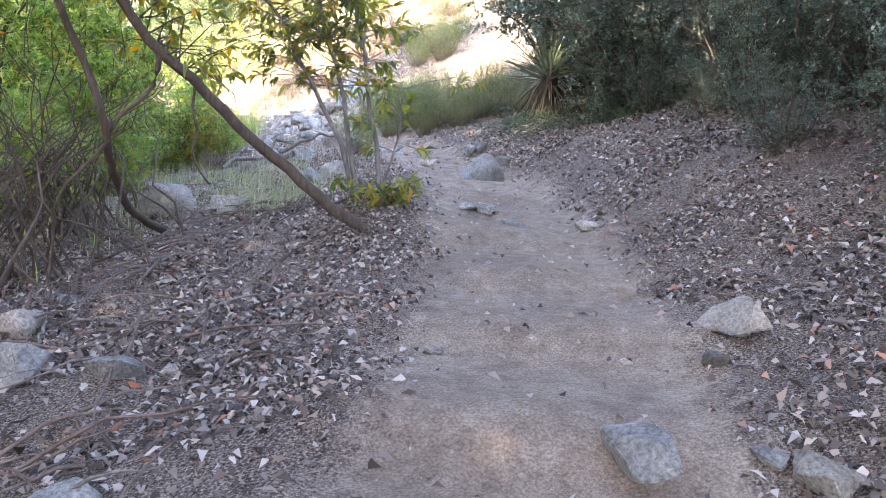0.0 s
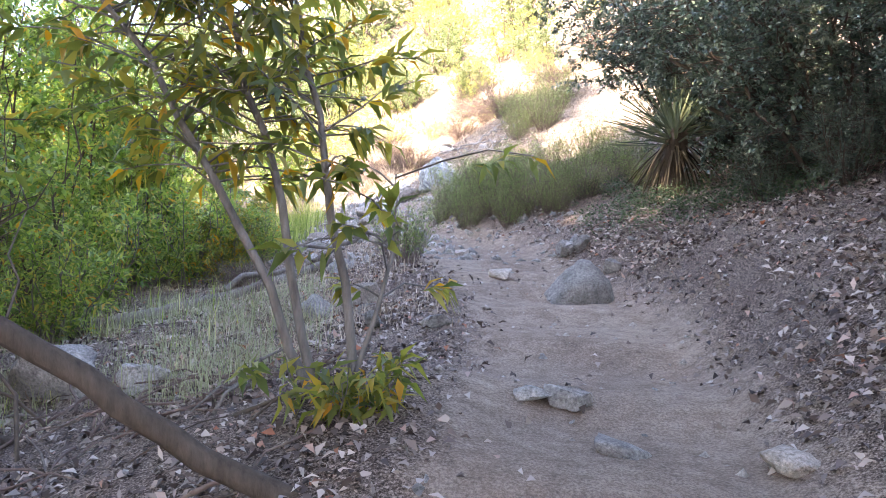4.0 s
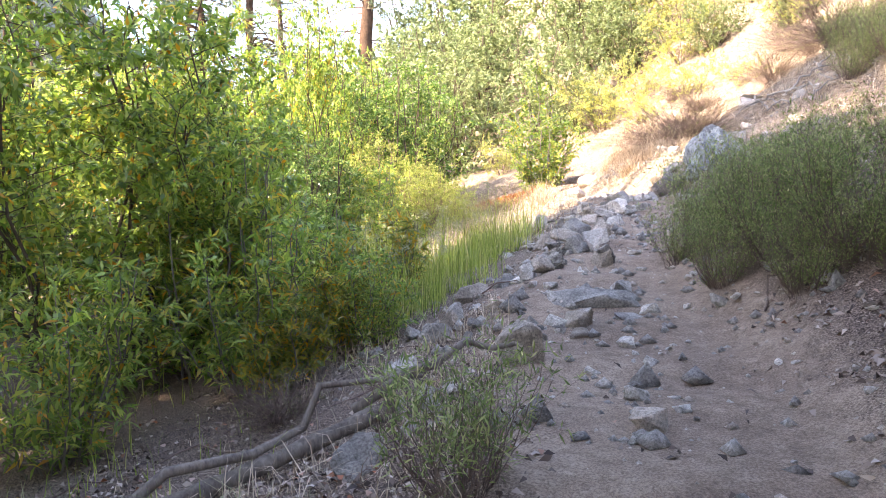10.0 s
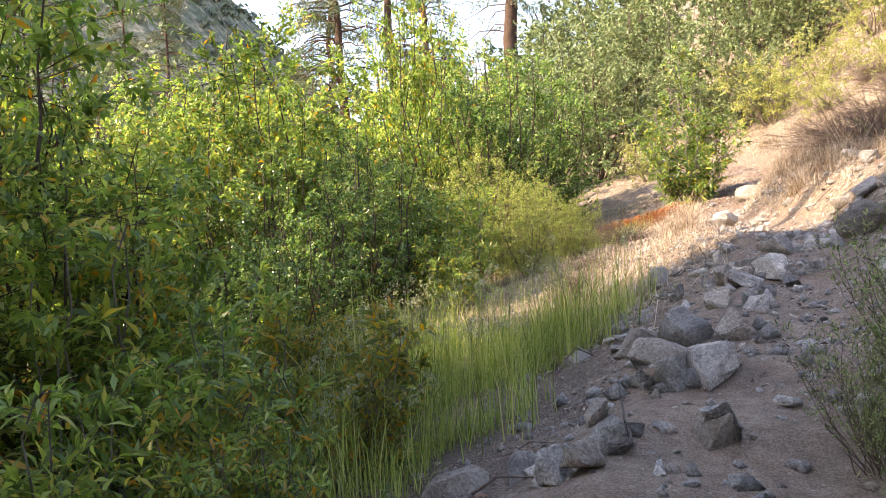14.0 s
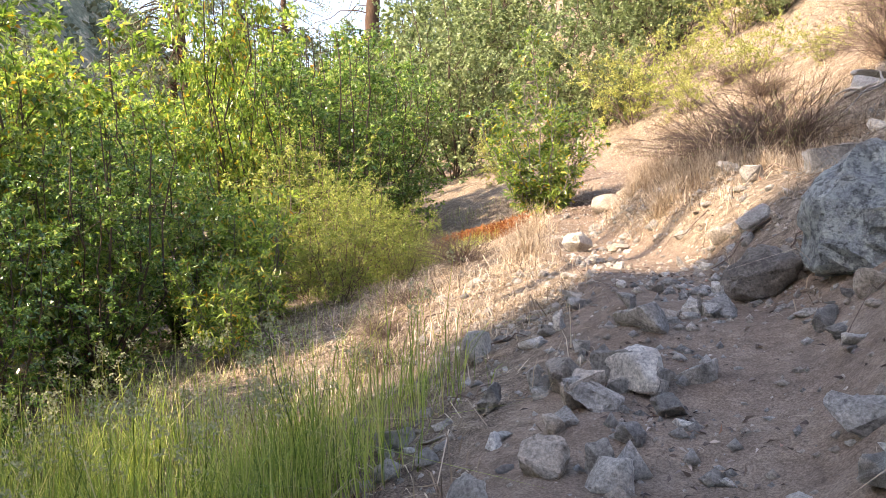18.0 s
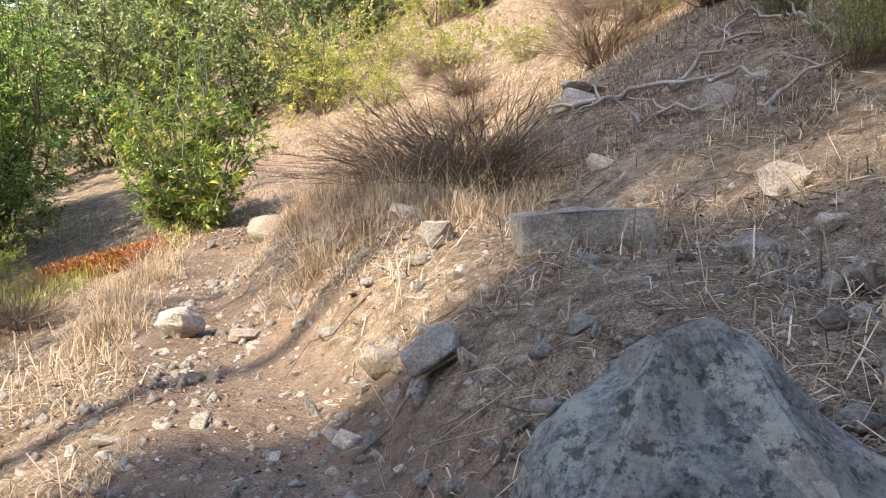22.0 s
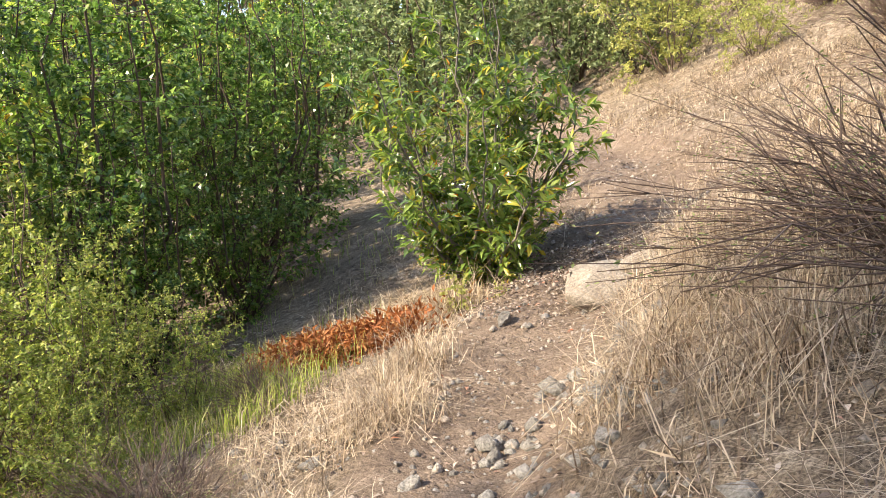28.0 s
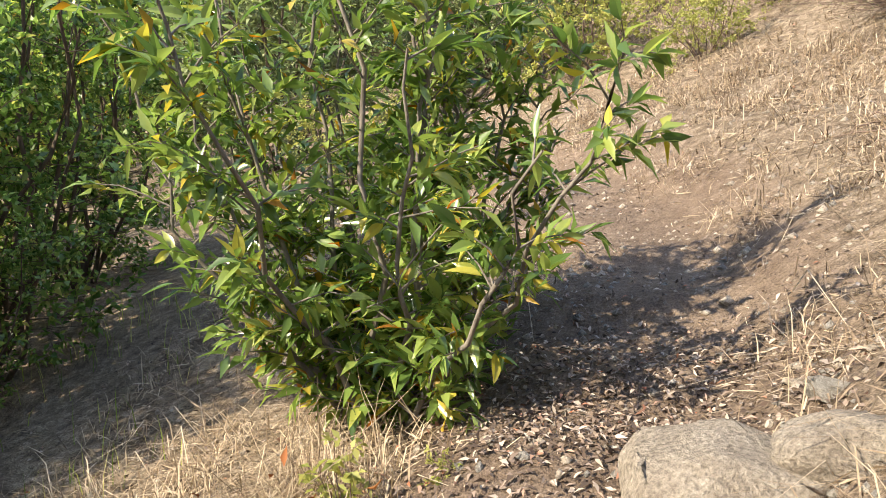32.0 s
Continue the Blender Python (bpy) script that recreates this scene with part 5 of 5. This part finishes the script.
# ---- the sapling at the end of the walk ----
limbs, base, way = [], [], []
place = np.array((-8.95, 27.0, g1(-8.95, 27.0)))
for k in range(31):
    a, r = rng.uniform(0, 6.28), rng.uniform(0.35, 1.15)
    h = rng.uniform(1.2, 2.1) if k > 4 else rng.uniform(2.5, 3.4)
    r = r * 1.1 if k > 4 else r * 0.4
    q = curve((0.1 * np.cos(a), 0.1 * np.sin(a), -0.05), (np.cos(a) * r, np.sin(a) * r, h), np.array((np.cos(a), np.sin(a), 0)) * 0.1, rng, 10, 0.015)
    limbs.append((q, np.linspace(0.016, 0.005, 10)))
    for j in range(20 if k > 4 else 28):
        u = rng.uniform(0.03, 1.0) * 8.9
        i = int(u)
        s = q[i] + (q[i + 1] - q[i]) * (u - i)
        b = rng.uniform(0, 6.28)
        l = rng.uniform(0.2, 0.5) * (1.05 - 0.05 * u)
        e = s + np.array([np.cos(b) * l, np.sin(b) * l, l * rng.uniform(0.1, 1.0)])
        limbs.append((curve(s, e, (0, 0, 0.02), rng, 4, 0.03), np.linspace(0.005, 0.002, 4)))
        n = 15
        t = rng.uniform(0.1, 1.05, n)
        base.append(s + (e - s) * t[:, None])
        way.append(unit(e - s) * 0.7 + unit(rng.normal(0, 1, (n, 3))) * 0.75)
base, way = np.vstack(base), np.vstack(way)
order = np.argsort(base @ np.array([0.45, -0.85, 0.0]))[::-1]
near, rest = order[:900][::3], np.setdiff1d(order, order[:900][::3])
n = len(rest)
sapling = thing("laurel_sapling", "bushy green sapling with long glossy leaves, a few yellow", "tree", tuple(place))
tv, tf = tubes(limbs, 7)
link_mesh("trunk", tv, tf, BARK_GREY, sapling, smooth=True)
lv, lf = leaves(base[rest], way[rest], unit(np.array([[0, 0, 1.0]]) + rng.normal(0, 0.5, (n, 3))), 0.125 * rng.uniform(0.6, 1.25, n), 0.038 * rng.uniform(0.7, 1.25, n), 0.22, 0.25)
link_mesh("foliage", lv, lf, SAPLING_LEAF, sapling)
leaf_data = []
for k in range(3):
    u = np.linspace(0, 1, 7)
    w = np.array([0.004, 0.34, 0.5, 0.47, 0.36, 0.2, 0.0]) * 0.04 * 1.1
    z = -0.12 * (0.12 + 0.1 * k) * u ** 2
    vs = np.vstack([np.stack([w, u * 0.125, z + w * 0.35], 1), np.stack([0 * u, u * 0.125, z], 1), np.stack([-w, u * 0.125, z + w * 0.35], 1)])
    fs = []
    for i in range(6):
        fs += [(i, i + 1, 8 + i, 7 + i), (7 + i, 8 + i, 15 + i, 14 + i)]
    me = bpy.data.meshes.new("leaf")
    me.from_pydata([tuple(p) for p in vs], [], fs)
    me.materials.append(SAPLING_LEAF)
    leaf_data.append(me)
for i in near:
    ob = new("leaf", leaf_data[int(rng.integers(0, 3))])
    ob.parent = sapling
    d = Vector(way[i]).normalized()
    up = Vector((0, 0, 1)) + Vector(rng.normal(0, 0.45, 3))
    side = d.cross(up).normalized()
    m = Matrix((side, d, side.cross(d))).transposed().to_4x4()
    ob.matrix_basis = Matrix.Translation(base[i]) @ m @ Matrix.Scale(rng.uniform(0.7, 1.25), 4)

limbs, lv, lf = plant(rng, 0.3, 0.22, 9, 24, 0.1, 8, 0.05, 0.024, low=0.2, stem_r=0.005, simple=True)
weed = shrub("yellow_weed", "small yellowing weed at the foot of the sapling", "plant", (-8.55, 26.15, g1(-8.55, 26.15)), limbs, lv, lf, DRY_TWIG, YELLOW_LEAF, "yellow weeds", sides=3)
for x, y, turn, size in [(-8.8, 26.3, 90, 0.5), (-8.3, 26.3, 200, 0.5), (-9.0, 25.9, 300, 0.4)]:
    copy_of(weed, x, y, turn, size)

# ---- grass, litter and gravel ----
def scatter(n, x0, x1, y0, y1, keep, g):
    x, y = g.uniform(x0, x1, n), g.uniform(y0, y1, n)
    d, _, s = lateral(x, y)
    clump = np.array([noise.noise((a * 1.6, b * 1.6, 7.7)) + 0.5 * noise.noise((a * 5, b * 5, 1.7)) for a, b in zip(x, y)])
    k = keep(d, s, clump, x, y) > g.random(n)
    x, y = x[k], y[k]
    return np.stack([x, y, top(x, y) - 0.01], 1), d[k], s[k]


def stuff(name, v, f, mat, label, category):
    return tagged(link_mesh(name, v, f, mat), label, category, kind="stuff")


g = np.random.default_rng(77)
# dry grass on the open slope
P, d, s = scatter(420000, -11.5, 3, 16, 34, lambda d, s, c, x, y: ramp(np.abs(d - 0.05), 0.3, 0.8) * np.clip(0.3 + 1.5 * c, 0.04, 1) * (0.3 + 0.7 * np.maximum(ramp(s, 18.5, 21.5), ramp(-d, 1.0, 1.6) * ramp(s, 16.5, 18.5))) * np.where(d < 0, 1 - ramp(-d, 3.2, 5.2), 1.0) * (1 - 0.2 * ramp(s, 27.5, 30)), g)
P = P[:70000]
n = len(P)
v, f = blades(P, 0.03 + g.exponential(0.085, n).clip(0, 0.3), g.uniform(0.003, 0.0085, n), np.abs(g.normal(1.5, 1.1, n)), g, 1.5)
stuff("dry_grass", v, f, DRY_BLADE, "straw-coloured dry grass over the sunny slope", "grass")
P, d, s = scatter(260000, -16, 8, 27, 47, lambda d, s, c, x, y: ramp(d, 0.5, 1.5) * np.clip(0.3 + c, 0.05, 1), g)
P = P[:60000]
n = len(P)
v, f = blades(P, g.uniform(0.04, 0.15, n), g.uniform(0.006, 0.016, n), np.abs(g.normal(1.8, 1.0, n)), g, 1.2)
stuff("far_dry_grass", v, f, DRY_BLADE, "straw-coloured dry grass farther up the hillside", "grass")
P, d, s = scatter(30000, -4.2, -0.3, 7.5, 13.5, lambda d, s, c, x, y: ramp(-d, 0.55, 1.0) * (1 - ramp(-d, 2.0, 3.2)) * np.clip(0.35 + 1.4 * c, 0.05, 1), g)
n = len(P)
v, f = blades(P, 0.03 + g.exponential(0.06, n).clip(0, 0.24), g.uniform(0.002, 0.006, n), np.abs(g.normal(1.0, 0.8, n)), g, 1.4)
stuff("bank_dry_grass", v, f, DRY_BLADE, "thin dry grass around the log on the creek bank", "grass")
P, d, s = scatter(16000, -4.5, -0.9, 6.6, 10.2, lambda d, s, c, x, y: ramp(-d, 1.3, 1.9) * (1 - ramp(-d, 3.6, 4.6)) * np.clip(0.5 + 1.4 * c, 0.04, 1), g)
n = len(P)
v, f = blades(P, 0.05 + g.exponential(0.09, n).clip(0, 0.3), g.uniform(0.002, 0.006, n), np.abs(g.normal(0.6, 0.5, n)), g, 1.3)
stuff("pale_grass", v, f, UMBEL, "thin pale green grass behind the leaning limbs", "grass")
# tall dry tussocks beside the trail
cx = [(-3.7, 23.3, 0.4), (-3.95, 22.8, 0.4), (-4.6, 23.3, 0.45), (-3.4, 23.9, 0.35), (-5.75, 24.4, 0.55), (-5.3, 23.7, 0.5), (-6.2, 25.2, 0.5), (-4.9, 24.3, 0.6), (-5.5, 25.3, 0.5), (-6.5, 25.9, 0.35), (-4.3, 23.5, 0.5), (-4.7, 22.7, 0.4), (-5.0, 22.4, 0.25), (-5.9, 24.0, 0.3), (-6.1, 27.0, 0.5), (-5.2, 26.8, 0.6), (-4.0, 24.6, 0.5), (-7.6, 24.2, 0.4), (-8.0, 24.9, 0.3), (-7.0, 22.9, 0.4), (-6.6, 22.2, 0.4), (-8.9, 26.3, 0.4)]
for x, y, r in cx:
    n = int(2600 * r)
    a, q = g.uniform(0, 6.28, n), np.abs(g.normal(0, r * 0.45, n))
    bx, by = x + np.cos(a) * q, y + np.sin(a) * q
    v, f = blades(np.stack([bx, by, top(bx, by) - 0.01], 1), 0.06 + g.gamma(2.0, 0.07, n).clip(0, 0.36), g.uniform(0.002, 0.006, n), np.abs(g.normal(1.15, 0.8, n)), g, 1.5)
    z0 = g1(x, y)
    tuft = thing("grass_tussock", "tall bleached tussock of dry grass beside the trail", "grass", (x, y, z0), "dry tussocks")
    v = v - np.array((x, y, z0))
    link_mesh("tuft", v, f, DRY_BLADE, tuft)
    lines = []
    for k in range(int(50 * r)):
        b = np.array((g.normal(0, r * 0.3), g.normal(0, r * 0.3), 0.0))
        b[2] = g1(x + b[0], y + b[1]) - z0
        lines.append((curve(b, b + np.array((g.normal(0, 0.2), g.normal(0, 0.2), g.uniform(0.3, 0.55))), (0, 0, 0.02), g, 5, 0.02), np.linspace(0.002, 0.001, 5)))
    tv, tf = tubes(lines, 3)
    link_mesh("stalk", tv, tf, DRY_BLADE, tuft)
# the green reed patch above the creek
P, d, s = scatter(64000, -8.4, -3.4, 13.6, 19.2, lambda d, s, c, x, y: ramp(-d, 1.0, 1.9) * (1 - ramp(-d, 3.4, 5.0)) * np.clip(0.5 + 1.4 * c, 0.04, 1) * ramp(s, 13.6, 15.2) * (1 - ramp(s, 17.6, 18.9)), g)
P = P[:19000]
n = len(P)
tall = np.array([noise.noise((a * 2.3, b * 2.3, 5.0)) for a, b in P[:, :2]]) * 0.9 + 1
v, f = blades(P, (g.uniform(0.12, 0.5, n) + 0.5 * g.random(n) ** 3) * tall, g.uniform(0.0025, 0.008, n), np.abs(g.normal(0.35, 0.45, n)), g, 1.2)
stuff("green_reeds", v, f, GREEN_BLADE, "dense upright yellow-green grass above the creek", "grass")
P = P[g.permutation(n)[:130]]
lines, bs, ws = [], [], []
for p in P:
    h = g.uniform(0.55, 0.9)
    e = p + np.array([g.normal(0, 0.08), g.normal(0, 0.08), h])
    lines.append((curve(p, e, (0, 0, 0), g, 5, 0.01), np.linspace(0.004, 0.002, 5)))
    for j in range(5):
        q = e + g.normal(0, 0.035, 3)
        bs.append(q + g.normal(0, 0.012, (9, 3)))
        ws.append(g.normal(0, 1, (9, 3)))
bs, ws = np.vstack(bs), np.vstack(ws)
tv, tf = tubes(lines, 4)
stuff("flower_stalks", tv, tf, GREEN_BLADE, "thin green stalks standing over the grass", "plant")
v, f = leaves(bs, ws, g.normal(0, 1, ws.shape), np.full(len(bs), 0.018), np.full(len(bs), 0.013), 0.1, 0, True)
stuff("flower_heads", v, f, UMBEL, "pale dried flower heads on green stalks", "plant")
# low green grass and a strip of dead fern at the foot of the last bank
P, d, s = scatter(22000, -13, -2, 4.5, 30, lambda d, s, c, x, y: np.clip(0.3 + 1.5 * c, 0, 1) * np.where(s > 20, ramp(-d, 2.0, 2.8) * (1 - ramp(-d, 4, 6)), ramp(-d, 1.7, 2.6) * (1 - ramp(-d, 5, 8)) * 0.8), g)
n = len(P)
v, f = blades(P, g.uniform(0.1, 0.35, n), g.uniform(0.004, 0.009, n), np.abs(g.normal(0.3, 0.2, n)), g, 0.7)
P2, d, s = scatter(3800, -10.6, -8.9, 23.8, 25.6, lambda d, s, c, x, y: np.clip(0.6 + 1.5 * c, 0, 1), g)
n = len(P2)
v2, f2 = blades(P2, g.uniform(0.08, 0.34, n), g.uniform(0.004, 0.009, n), np.abs(g.normal(0.35, 0.25, n)), g, 0.8)
v, f = np.vstack([v, v2]), np.vstack([f, f2 + len(v)])
stuff("creek_grass", v, f, GREEN_BLADE, "thin green grass between the shrubs by the creek", "grass")
n = 3800
t = g.uniform(0, 1, n)
x, y = -8.7 - 1.15 * t + g.normal(0, 0.17, n), 25.66 - 0.48 * t + g.normal(0, 0.13, n)
P = np.stack([x, y, top(x, y)], 1) + np.stack([0 * x, 0 * x, g.uniform(0, 0.26, n)], 1)
v, f = leaves(P, g.normal(0, 1, (n, 3)) + np.array([0, 0, 0.5]), g.normal(0, 1, (n, 3)), g.uniform(0.03, 0.1, n), g.uniform(0.01, 0.03, n), 0.3, 0.3)
stuff("dead_fern_strip", v, f, RED_DRY, "rust-red strip of dead fern on the bank", "plant")
# ground cover under the yucca
P, d, s = scatter(90000, 0.3, 4.2, 4, 13.5, lambda d, s, c, x, y: np.clip(0.6 + 1.6 * c, 0, 1) * ramp(d, 0.8 + 0.9 * (1 - ramp(s, 9, 10.5)), 2.2) * (0.25 + 0.75 * ramp(s, 8.5, 10.5)), g)
n = len(P)
P[:, 2] += g.uniform(0.02, 0.2, n)
v, f = leaves(P, g.normal(0, 1, (n, 3)) * np.array([1, 1, 0.4]), np.array([[0, 0, 1.0]]) + g.normal(0, 0.5, (n, 3)), g.uniform(0.018, 0.045, n), g.uniform(0.014, 0.032, n), 0.15, 0.15, True)
stuff("ground_cover", v, f, IVY_LEAF, "low green leafy cover on the shaded bank", "plant")
# fallen leaves
P, d, s = scatter(420000, -5, 5, 0.5, 14, lambda d, s, c, x, y: (ramp(np.abs(d - 0.05), 0.45, 1.1) * np.clip(0.55 + 1.1 * c, 0.12, 1) + 0.012) * (1 - 0.85 * ramp(s, 9, 13)) * (1 - 0.6 * ramp(np.abs(d), 3, 5.5)), g)
P = P[:95000]
n = len(P)
P[:, 2] += g.uniform(0.004, 0.03, n)
v, f = leaves(P, g.normal(0, 1, (n, 3)) * np.array([1, 1, 0.35]), np.array([[0, 0, 1.0]]) + g.normal(0, 0.55, (n, 3)), g.uniform(0.025, 0.075, n), g.uniform(0.014, 0.036, n), 0.35, 0.3, True)
stuff("leaf_litter", v, f, LITTER, "curled brown and grey fallen leaves beside the trail", "leaves")
P, d, s = scatter(230000, -12, 3, 15, 37, lambda d, s, c, x, y: np.clip(0.35 + c, 0.08, 1) * 0.8 * (1 - 0.8 * ramp(np.abs(d), 4, 9)), g)
P = np.vstack([P[:75000], np.stack([x := g.normal(-7.9, 0.6, 5200), y := g.normal(26.9, 0.6, 5200), top(x, y)], 1)])
n = len(P)
P[:, 2] += g.uniform(0.004, 0.02, n)
v, f = leaves(P, g.normal(0, 1, (n, 3)) * np.array([1, 1, 0.35]), np.array([[0, 0, 1.0]]) + g.normal(0, 0.5, (n, 3)), g.uniform(0.02, 0.06, n), g.uniform(0.008, 0.02, n), 0.3, 0.25, True)
stuff("dry_leaf_litter", v, f, LITTER, "dry brown leaves and husks on the sunny slope", "leaves")
# matted straw and clods of earth on the slope
P, d, s = scatter(330000, -12, 4, 15.5, 36, lambda d, s, c, x, y: np.clip(0.35 + 1.3 * c, 0.05, 1) * ramp(np.abs(d - 0.05), 0.3, 0.9) * (0.3 + 0.7 * ramp(s, 18, 21)) * (1 - 0.7 * ramp(np.abs(d), 4, 9)), g)
P = P[:85000]
n = len(P)
P[:, 2] += g.uniform(0.008, 0.035, n)
v, f = leaves(P, g.normal(0, 1, (n, 3)) * np.array([1, 1, 0.25]), np.array([[0, 0, 1.0]]) + g.normal(0, 0.6, (n, 3)), g.uniform(0.04, 0.2, n), g.uniform(0.003, 0.009, n), 0.1, 0.1, True)
stuff("matted_straw", v, f, DRY_BLADE, "matted stalks of flattened straw on the slope", "grass")
# gravel
P, d, s = scatter(120000, -11, 4, -1, 34, lambda d, s, c, x, y: (1 - ramp(np.abs(d), 1.2, 3.4 + 5 * ramp(s, 18, 21))) * (0.3 + 0.7 * ramp(s, 11, 14)), g)
P = P[:20000]
n = len(P)
octa = np.array([(1, 0, 0), (0, 1, 0), (-1, 0, 0), (0, -1, 0), (0, 0, 0.8), (0, 0, -0.8)], float)
size = np.minimum(0.004 + g.exponential(0.006 + 0.003 * ramp(s[:n], 11, 14), n), 0.045)
v = (P[:, None] + octa[None] * (size[:, None] * g.uniform(0.6, 1.2, (n, 3)))[:, None] * g.uniform(0.8, 1.2, (n, 6, 3)) + np.stack([0 * size, 0 * size, size * 0.3], 1)[:, None]).reshape(-1, 3)
tri = np.array([(0, 1, 4), (1, 2, 4), (2, 3, 4), (3, 0, 4), (1, 0, 5), (2, 1, 5), (3, 2, 5), (0, 3, 5)])
f = (np.arange(n)[:, None, None] * 6 + tri[None]).reshape(-1, 3)
stuff("gravel", v, f, TAN_STONE, "small loose stones and gravel on the trail", "gravel")
P, d, s = scatter(60000, -9, 2, 16, 29, lambda d, s, c, x, y: (1 - ramp(d, 2.5, 5.0)) * ramp(d, -2.0, -0.6) * np.clip(0.4 + 1.2 * c, 0.05, 1), g)
P = P[:14000]
n = len(P)
size = 0.005 + np.minimum(g.exponential(0.007, n), 0.04)
v = (P[:, None] + octa[None] * (size[:, None] * g.uniform(0.5, 1.3, (n, 3)))[:, None] * g.uniform(0.7, 1.3, (n, 6, 3)) + np.stack([0 * size, 0 * size, size * 0.3], 1)[:, None]).reshape(-1, 3)
f = (np.arange(n)[:, None, None] * 6 + tri[None]).reshape(-1, 3)
stuff("slope_gravel", v, f, GREY_STONE, "loose grey grit and gravel on the dry bank", "gravel")
P, d, s = scatter(16000, -7, 1.5, 11, 25, lambda d, s, c, x, y: (1 - ramp(np.abs(d + 0.2), 0.9, 2.8)) * np.clip(0.3 + 1.5 * c, 0.05, 1), g)
P = P[:1500]
n = len(P)
size = 0.018 + np.minimum(g.exponential(0.02, n), 0.07)
v = (P[:, None] + octa[None] * (size[:, None] * g.uniform(0.6, 1.3, (n, 3)))[:, None] * g.uniform(0.65, 1.35, (n, 6, 3)) + np.stack([0 * size, 0 * size, size * 0.25], 1)[:, None]).reshape(-1, 3)
f = (np.arange(n)[:, None, None] * 6 + tri[None]).reshape(-1, 3)
stuff("broken_stones", v, f, GREY_STONE, "fist-sized broken stones strewn over the rocky trail", "gravel")
# sticks
lines = []
P, d, s = scatter(9000, -7, 4, 0, 31, lambda d, s, c, x, y: ramp(np.abs(d), 0.6, 1.2) * (1 - ramp(np.abs(d), 3, 4.5)) * 0.6, g)
for p in P[:420]:
    a, l = g.uniform(0, 6.28), g.uniform(0.12, 0.6)
    e = np.array([p[0] + np.cos(a) * l, p[1] + np.sin(a) * l])
    lines.append((curve(p + np.array([0, 0, 0.02]), (*e, g1(*e) + 0.03), (0, 0, 0.02), g, 5, 0.05), np.linspace(1, 0.5, 5) * g.uniform(0.003, 0.009)))
for k in range(190):
    p = np.array([g.uniform(-3.0, -0.9), g.uniform(2.2, 7.2)])
    a, l = g.uniform(0, 6.28), g.uniform(0.2, 0.8)
    e = p + l * np.array([np.cos(a), np.sin(a)])
    line = (curve((*p, g1(*p) + 0.02), (*e, g1(*e) + g.uniform(0.02, 0.1)), (0, 0, 0.04), g, 6, 0.018), np.linspace(1, 0.4, 6) * g.uniform(0.003, 0.011))
    if k < 80:
        tv, tf = tubes([line], 6)
        tagged(link_mesh("fallen_twig", tv, tf, (DRY_TWIG, LOG_WOOD, BARK_BROWN)[k % 3], smooth=True), "thin dry twig lying among fallen leaves", "twig", "twigs beside the trail")
    else:
        lines.append(line)
tv, tf = tubes(lines, 5)
stuff("fallen_twigs", tv, tf, DRY_TWIG, "thin dry sticks strewn over the ground", "twigs")
# brush on the far side of the valley
x, y = np.concatenate([g.uniform(-330, -45, 900), g.normal(-225, 45, 900)]), np.concatenate([g.uniform(-40, 330, 900), g.normal(90, 55, 900)])
P = np.stack([x, y, top(x, y)], 1)
bs = np.repeat(P, 22, 0) + g.normal(0, 1, (1800 * 22, 3)) * np.repeat(g.uniform(0.5, 1.8, 1800), 22)[:, None] * np.array([1, 1, 0.6])
v, f = leaves(bs, g.normal(0, 1, bs.shape), g.normal(0, 1, bs.shape), g.uniform(1.2, 2.8, len(bs)), g.uniform(0.8, 1.6, len(bs)), 0.2, 0.1, True)
stuff("chaparral", v, f, CHAPARRAL, "dark scrub dotting the far mountainside", "shrubs")
